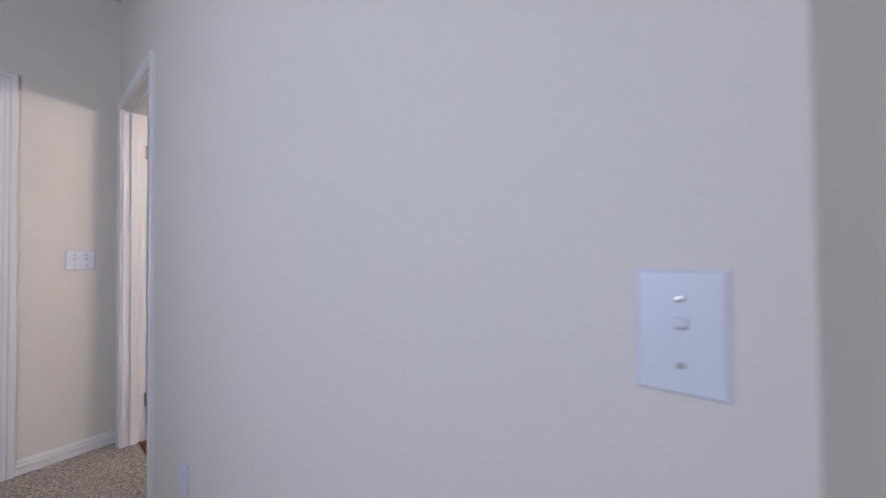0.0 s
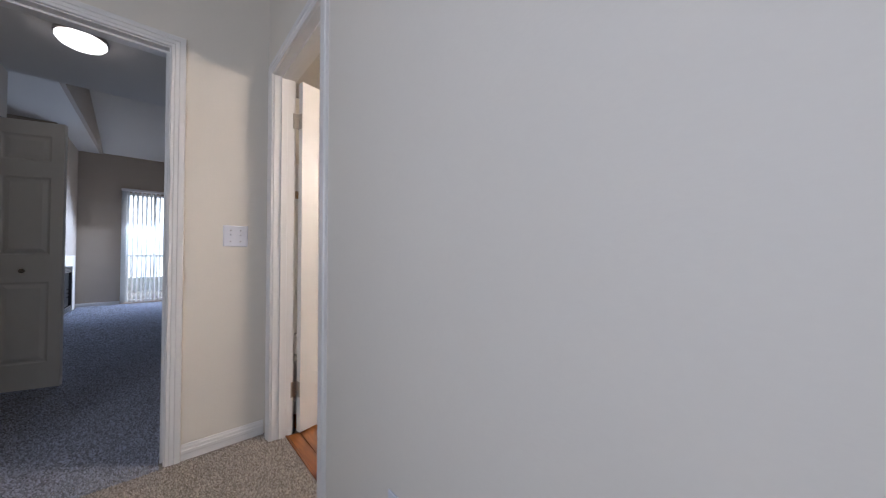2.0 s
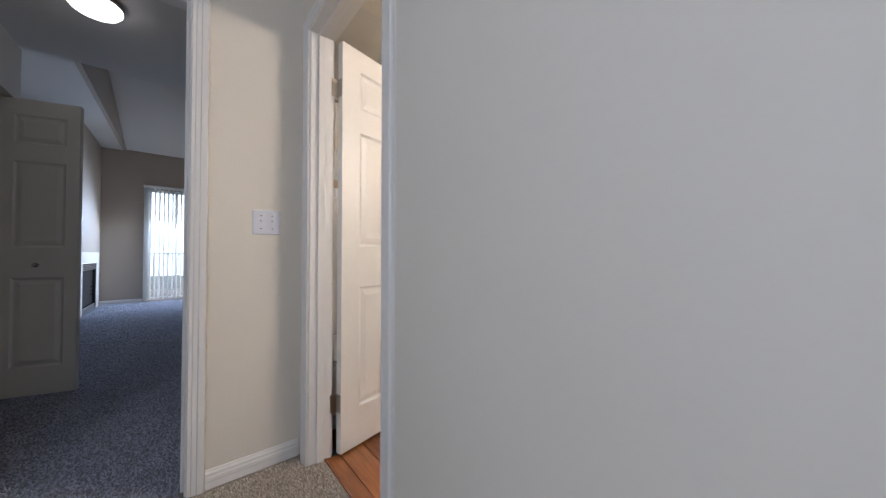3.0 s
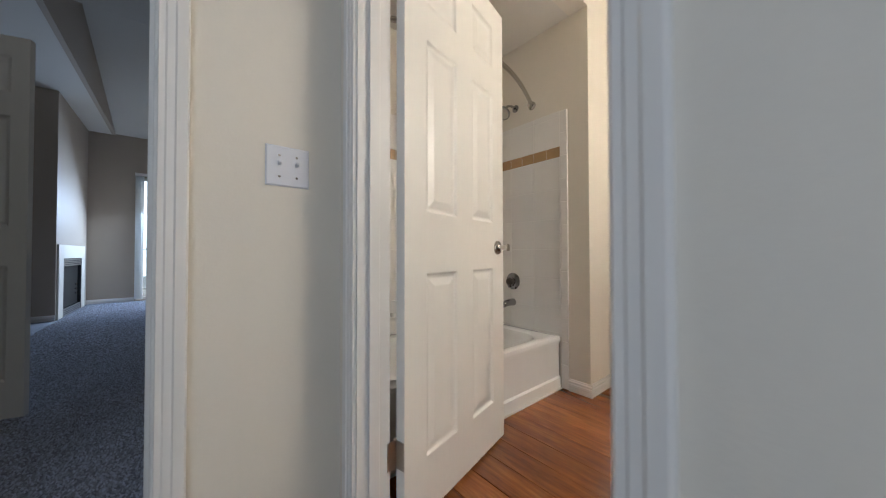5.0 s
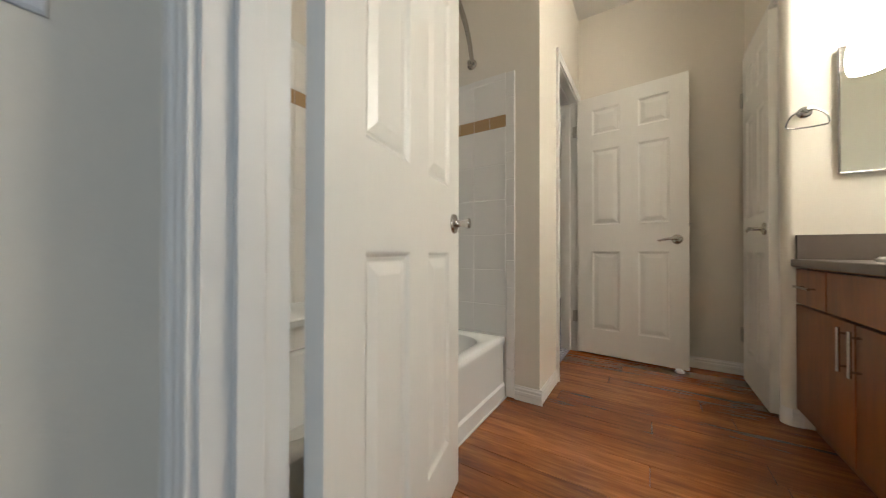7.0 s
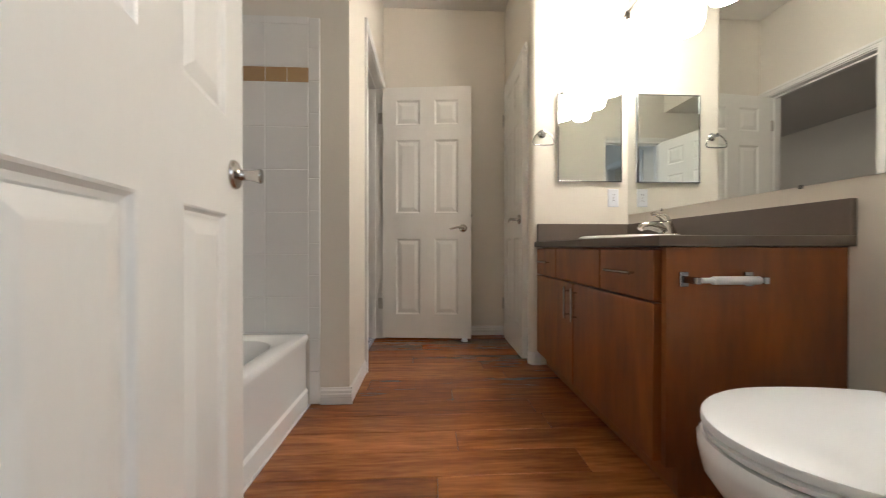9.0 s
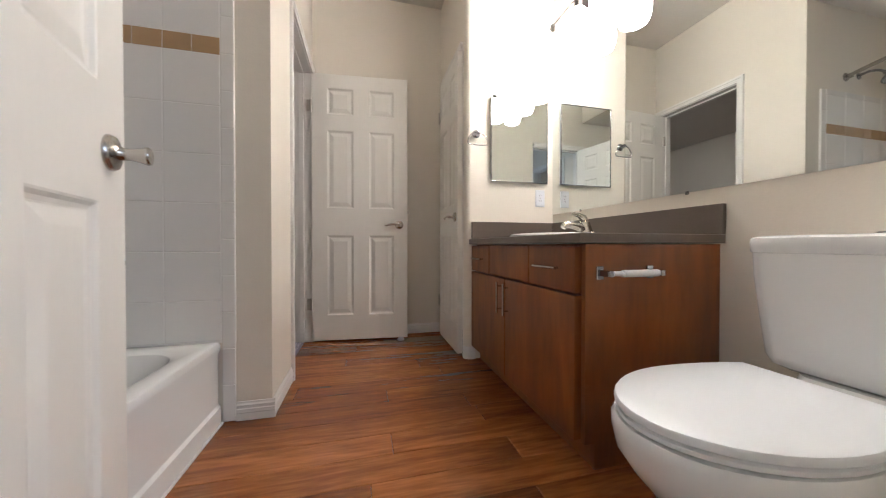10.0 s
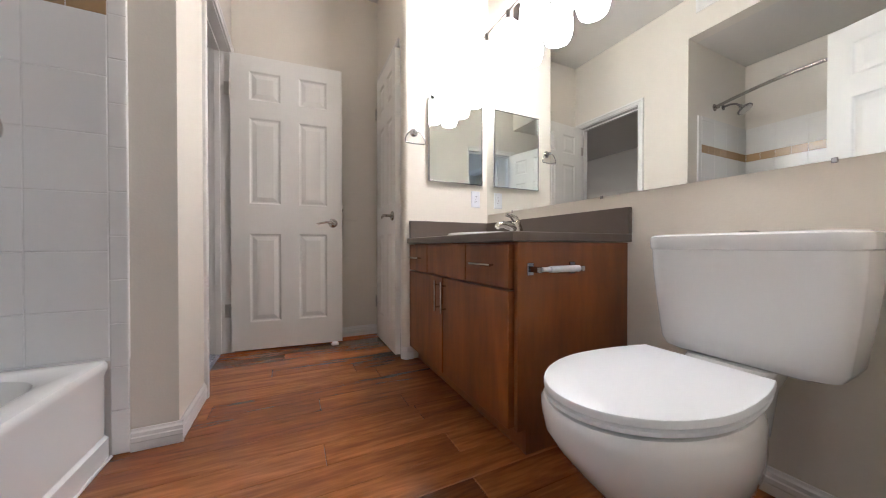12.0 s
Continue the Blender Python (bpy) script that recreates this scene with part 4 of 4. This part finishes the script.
for z in (0.006, 0.715):
    lp = wpart("louvre_panel", bx(-8.945, -7.975, -1.272, -1.252, z, z + 0.10, bevel=0.003), STEEL, fp, "grey metal louvre panel")
    for k in range(3):
        wpart("louvre_slot", bx(-8.90, -8.02, -1.2525, -1.2505, z + 0.022 + 0.025 * k, z + 0.030 + 0.025 * k), BLACK, lp)
wpart("glass_door", bx(-8.945, -7.975, -1.292, -1.286, 0.108, 0.713), BLACK, fp)
for z in (0.26, 0.33, 0.40):
    wpart("handle_bar", bx(-8.86, -8.78, -1.286, -1.270, z, z + 0.022, bevel=0.002), CHROME, fp)

sl = thing("window_slider", pose(-9.48, -0.14, 0.02), "white framed sliding glass balcony door", "sliding door", kind="structure")
for a in ((-0.638, -0.59, 0.03, 2.35), (0.31, 0.358, 0.03, 2.35), (-0.59, 0.31, 0.03, 0.08), (-0.59, 0.31, 2.30, 2.35), (-0.165, -0.115, 0.08, 2.30)):
    wpart("window_frame", bx(-9.51, -9.45, a[0], a[1], a[2], a[3], bevel=0.003), TRIM, sl)
for a in ((-0.59, -0.165), (-0.115, 0.31)):
    g = wpart("pane", bx(-9.485, -9.479, a[0], a[1], 0.08, 2.30), GLASS, sl)
    g.visible_shadow = False
bl = thing("vertical_blinds", pose(-9.37, -0.14, 2.42), "white vertical blinds half open before the glass door", "blinds")
wpart("headrail", bx(-9.415, -9.345, -0.66, 0.40, 2.37, 2.42, bevel=0.004), TRIM, bl)
for k in range(20):
    y = -0.645 + (0.016 * k if k < 6 else 0.096 + 0.070 * (k - 6))
    a = 84 if k < 6 else 72
    wpart("slat", xform(bx(-0.040, 0.040, -0.001, 0.001, -2.33, -0.01), pose(-9.378, y, 2.375, 0, 0, a - 90)), BLIND, bl)

# hall window, out of view and assumed: stands for the daylight on the hall walls
hw = thing("window_hall_assumed", pose(0.10, -1.875, 0.9), "assumed white framed hall window, out of view", "window", kind="structure")
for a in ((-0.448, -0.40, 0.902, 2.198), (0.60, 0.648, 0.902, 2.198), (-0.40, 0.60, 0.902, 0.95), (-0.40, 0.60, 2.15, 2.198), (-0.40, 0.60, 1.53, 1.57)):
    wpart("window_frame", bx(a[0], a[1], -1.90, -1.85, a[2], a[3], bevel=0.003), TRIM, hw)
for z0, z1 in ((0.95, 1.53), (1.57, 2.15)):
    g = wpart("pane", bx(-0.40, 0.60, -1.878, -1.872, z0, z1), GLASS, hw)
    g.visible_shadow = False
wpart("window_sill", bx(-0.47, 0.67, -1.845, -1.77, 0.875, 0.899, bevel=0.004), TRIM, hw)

# door at the end of the side hall
end_door = panel_door("door_hall_end", pose(-3.29, 5.99, 0.012), 0.73, "white panelled door closing the side hall")
part("knob", lathe([(0.028, 0.0), (0.026, 0.006), (0.012, 0.012), (0.012, 0.03), (0.027, 0.04), (0.026, 0.055), (0.01, 0.062)], pose(0.66, -0.035, 0.95, 90, 0, 0), 20), BLACK, end_door, "black door knob", smooth=True)

# balcony, rail and the land outside
structure("balcony", bx(-11.6, -9.54, -3.0, 3.0, -0.25, -0.05), CONCRETE, "pale concrete balcony floor")
rail = thing("balcony_rail", pose(-11.5, 0, -0.05), "white painted metal balcony railing", "railing")
wpart("top_rail", bx(-11.53, -11.47, -2.5, 2.5, 0.98, 1.03), TRIM, rail)
wpart("bottom_rail", bx(-11.52, -11.48, -2.5, 2.5, 0.05, 0.09), TRIM, rail)
for k in range(40):
    wpart("baluster", bx(-11.51, -11.49, -2.49 + 0.125 * k, -2.47 + 0.125 * k, -0.05, 0.98), TRIM, rail)
GRASS = mat("dry_land", (0.34, 0.33, 0.29), 0.95, var=0.3, vscale=0.02, grain=0.2, gscale=0.4)
HAZE = glow("bright_haze", (0.80, 0.92, 1.0), 3.5)
structure("backdrop", bx(-90.5, -90, -90, 90, -4, 60), HAZE, "bright hazy sky beyond the balcony")
structure("ground", bx(-3000, 3000, -3000, 3000, -4.2, -3.5), GRASS, "dry open land outside")

# ---- tiles of the tub alcove ----


def tile_mesh(name, w, h, material, t=0.008):
    """A tile in the local xy plane, its face up, with eased edges."""
    bm = bmesh.new()
    e = 0.0025
    loft(bm, [[(x * (w / 2 - o), y * (h / 2 - o), z) for x, y in ((-1, -1), (1, -1), (1, 1), (-1, 1))] for o, z in ((0, 0), (0, t - e * 0.6), (e * 0.4, t - e * 0.15), (e, t))])
    bmesh.ops.recalc_face_normals(bm, faces=bm.faces)
    me = bpy.data.meshes.new(name)
    bm.to_mesh(me)
    bm.free()
    me.materials.append(material)
    return me


def put_tile(name, cache, w, h, material, m, parent):
    key = (round(w, 4), round(h, 4), material.name)
    if key not in cache:
        cache[key] = tile_mesh(name, w, h, material)
    ob = new(name, cache[key])
    ob.matrix_world = m
    ob.parent = parent
    return ob


cache = {}
G = 0.0018
ROWS_T = [(0.346, 0.514), (0.514, 0.714), (0.714, 0.914), (0.914, 1.114), (1.114, 1.314), (1.314, 1.523), (1.523, 1.594), (1.594, 1.794), (1.794, 1.832)]


def tile_field(name, label, a0, a1, step, start, place):
    """A tiled field over a0..a1; place(a, z) gives the pose of a tile's centre."""
    holder = thing(name, Matrix.Identity(4), label, "wall tiles", kind="structure")
    for z0, z1 in ROWS_T:
        s = step
        if z1 - z0 < 0.1:
            s = step if z1 > 1.7 else step / 2
        n = math.ceil((a1 - a0) / s + 2)
        for k in range(-n, n):
            t0, t1 = start + k * s, start + (k + 1) * s
            t0, t1 = max(t0, a0), min(t1, a1)
            if t1 - t0 > 0.012:
                put_tile("tile", cache, t1 - t0 - G, z1 - z0 - G, TILE_TAN if 1.5 < z0 < 1.53 else TILE, place((t0 + t1) / 2, (z0 + z1) / 2), holder)
    return holder


# grout beds
structure("grout_end", bx(-2.999, -2.186, 1.9346, 1.9448, 0.335, 1.827), GROUT, "pale grout bed of the end wall")
structure("grout_back", bx(-2.9998, -2.9896, 0.5155, 1.9345, 0.335, 1.827), GROUT, "pale grout bed of the back wall")
structure("grout_front", bx(-2.9895, -2.235, 0.5155, 0.5404, 0.335, 1.827), GROUT, "pale grout bed of the front wall")
end_tiles = tile_field("tiles_end", "white square wall tiles with a tan border", -2.990, -2.236, 0.2, -2.236, lambda a, z: pose(a, 1.941, z, 90, 0, 0))
tile_field("tiles_back", "white square wall tiles with a tan border", 0.545, 1.932, 0.2, 1.932, lambda a, z: pose(-2.996, a, z, 90, 0, 90))
tile_field("tiles_front", "white square wall tiles with a tan border", -2.990, -2.236, 0.2, -2.236, lambda a, z: pose(a, 0.534, z, 90, 0, 180))
z = 0.006
while z < 1.80:
    z1 = min(z + 0.1525, 1.826)
    put_tile("edge_tile", cache, 0.048, z1 - z - G, TILE, pose(-2.2105, 1.941, (z + z1) / 2, 90, 0, 0), end_tiles)
    z = z1

# ---- laminate planks of the bathroom floor ----
rnd = random.Random(7)
planks = thing("planks_bathroom", Matrix.Identity(4), "reddish-brown laminate planks of the bathroom floor", "floor planks", kind="structure")
plank_meshes = {}
PW = 0.127
row = 0
y = 0.491 - PW * 0.5
while y < 3.09:
    y0, y1 = max(y, 0.491), min(y + PW, 3.089)
    x = -2.30 - rnd.random() * 1.1
    left = -2.236 if y0 < 1.93 else (-2.049 if not 2.36 < (y0 + y1) / 2 < 3.03 else -2.11)
    if y1 < 0.56:
        left = -1.999
    right = -0.387 if y0 < 2.39 else (-1.019 if y0 > 2.40 else -1.019)
    if y1 < 0.56:
        right = -1.301
    while x < right:
        x1 = x + 1.215
        a0, a1 = max(x, left), min(x1, right)
        if a1 - a0 > 0.01 and y1 - y0 > 0.01:
            key = (round(a1 - a0, 3), round(y1 - y0, 3))
            if key not in plank_meshes:
                bm = bx(-(a1 - a0) / 2 + 0.0008, (a1 - a0) / 2 - 0.0008, -(y1 - y0) / 2 + 0.0008, (y1 - y0) / 2 - 0.0008, -0.0098, 0.0, bevel=0.0020, seg=1)
                me = bpy.data.meshes.new("plank")
                bm.to_mesh(me)
                bm.free()
                me.materials.append(PLANK)
                plank_meshes[key] = me
            ob = new("plank", plank_meshes[key])
            ob.matrix_world = pose((a0 + a1) / 2, (y0 + y1) / 2, 0.0)
            ob.parent = planks
        x = x1
    y += PW
    row += 1
threshold = structure("threshold_entry", bx(-2.0, -1.30, 0.478, 0.4905, 0.0, 0.006, bevel=0.003), PLANK, "thin wood strip between carpet and planks")

# ---- carpet pile ----


def pile(name, label, x0, x1, y0, y1, step, high, seed, material):
    """Short twisted tufts standing on the carpet's backing."""
    g = np.random.default_rng(seed)
    nx, ny = int((x1 - x0) / step), int((y1 - y0) / step)
    cx, cy = np.meshgrid(x0 + (np.arange(nx) + 0.5) * step, y0 + (np.arange(ny) + 0.5) * step)
    n = cx.size
    cx = np.clip(cx.ravel() + g.uniform(-0.45, 0.45, n) * step, x0 + step, x1 - step)
    cy = np.clip(cy.ravel() + g.uniform(-0.45, 0.45, n) * step, y0 + step, y1 - step)
    hgt, turn = high * g.uniform(0.55, 1.15, n), g.uniform(0, 2 * np.pi, n)
    lean, to = step * g.uniform(0.1, 0.9, n), g.uniform(0, 2 * np.pi, n)
    v = np.zeros((n, 6, 3))
    for k in range(3):
        a = turn + k * 2 * np.pi / 3
        v[:, k] = np.stack([cx + 0.62 * step * np.cos(a), cy + 0.62 * step * np.sin(a), np.full(n, 0.0005)], 1)
        a = a + 0.9
        v[:, 3 + k] = np.stack([cx + 0.34 * step * np.cos(a) + lean * np.cos(to), cy + 0.34 * step * np.sin(a) + lean * np.sin(to), hgt], 1)
    q = np.array([(0, 1, 4, 3), (1, 2, 5, 4), (2, 0, 3, 5)])
    base = (np.arange(n) * 6)[:, None, None]
    quads = (base + q[None]).reshape(-1, 4)
    tops = (np.arange(n) * 6)[:, None] + np.array([3, 4, 5])[None]
    me = bpy.data.meshes.new(name)
    me.from_pydata(v.reshape(-1, 3).tolist(), [], quads.tolist() + tops.tolist())
    me.materials.append(material)
    ob = new(name, me)
    return tagged(ob, label, "carpet pile", kind="stuff")


def yarn(name, base):
    m = mat(name, base, 0.95, var=0.10, vscale=7, grain=0.0, bump=0.0, spec=0.1)
    nt = m.node_tree
    geo, ramp, mul = nt.nodes.new("ShaderNodeNewGeometry"), nt.nodes.new("ShaderNodeValToRGB"), nt.nodes.new("ShaderNodeMix")
    mul.data_type, mul.blend_type = "RGBA", "MULTIPLY"
    mul.inputs[0].default_value = 1.0
    ramp.color_ramp.elements[0].color = (0.50, 0.46, 0.43, 1)
    ramp.color_ramp.elements[1].color = (1.3, 1.3, 1.3, 1)
    bsdf = nt.nodes["Principled BSDF"]
    src = bsdf.inputs["Base Color"].links[0].from_socket
    nt.links.new(geo.outputs["Random Per Island"], ramp.inputs[0])
    nt.links.new(src, mul.inputs[6])
    nt.links.new(ramp.outputs[0], mul.inputs[7])
    nt.links.new(mul.outputs[2], bsdf.inputs["Base Color"])
    return m


PILE = yarn("beige_carpet_yarn", (0.56, 0.51, 0.45))
# same yarn, its base colour carrying the blue of the daylight
PILE_BLUELIT = yarn("bluelit_carpet_yarn", (0.47, 0.50, 0.58))
pile("carpet_pile_hall", "beige and brown flecked cut-pile carpet tufts", -2.10, -0.6, -0.75, 0.388, 0.0060, 0.007, 3, PILE)
pile("carpet_pile_doorway", "beige and brown flecked cut-pile carpet tufts", -1.99, -1.31, 0.380, 0.475, 0.0065, 0.008, 6, PILE)
pile("carpet_pile_sill", "flecked cut-pile carpet tufts, daylight blue in their colour", -2.245, -2.095, -0.84, -0.05, 0.0065, 0.009, 4, PILE_BLUELIT)
pile("carpet_pile_living", "flecked cut-pile carpet tufts, daylight blue in their colour", -5.2, -2.24, -0.94, 0.42, 0.0080, 0.008, 5, PILE_BLUELIT)
pile("carpet_pile_far", "flecked cut-pile carpet tufts, daylight blue in their colour", -9.4, -5.19, -1.24, 0.42, 0.014, 0.010, 8, PILE_BLUELIT)
pile("carpet_pile_side", "grey flecked cut-pile carpet tufts", -2.9, -2.12, 2.37, 3.4, 0.010, 0.009, 9, PILE_BLUELIT)
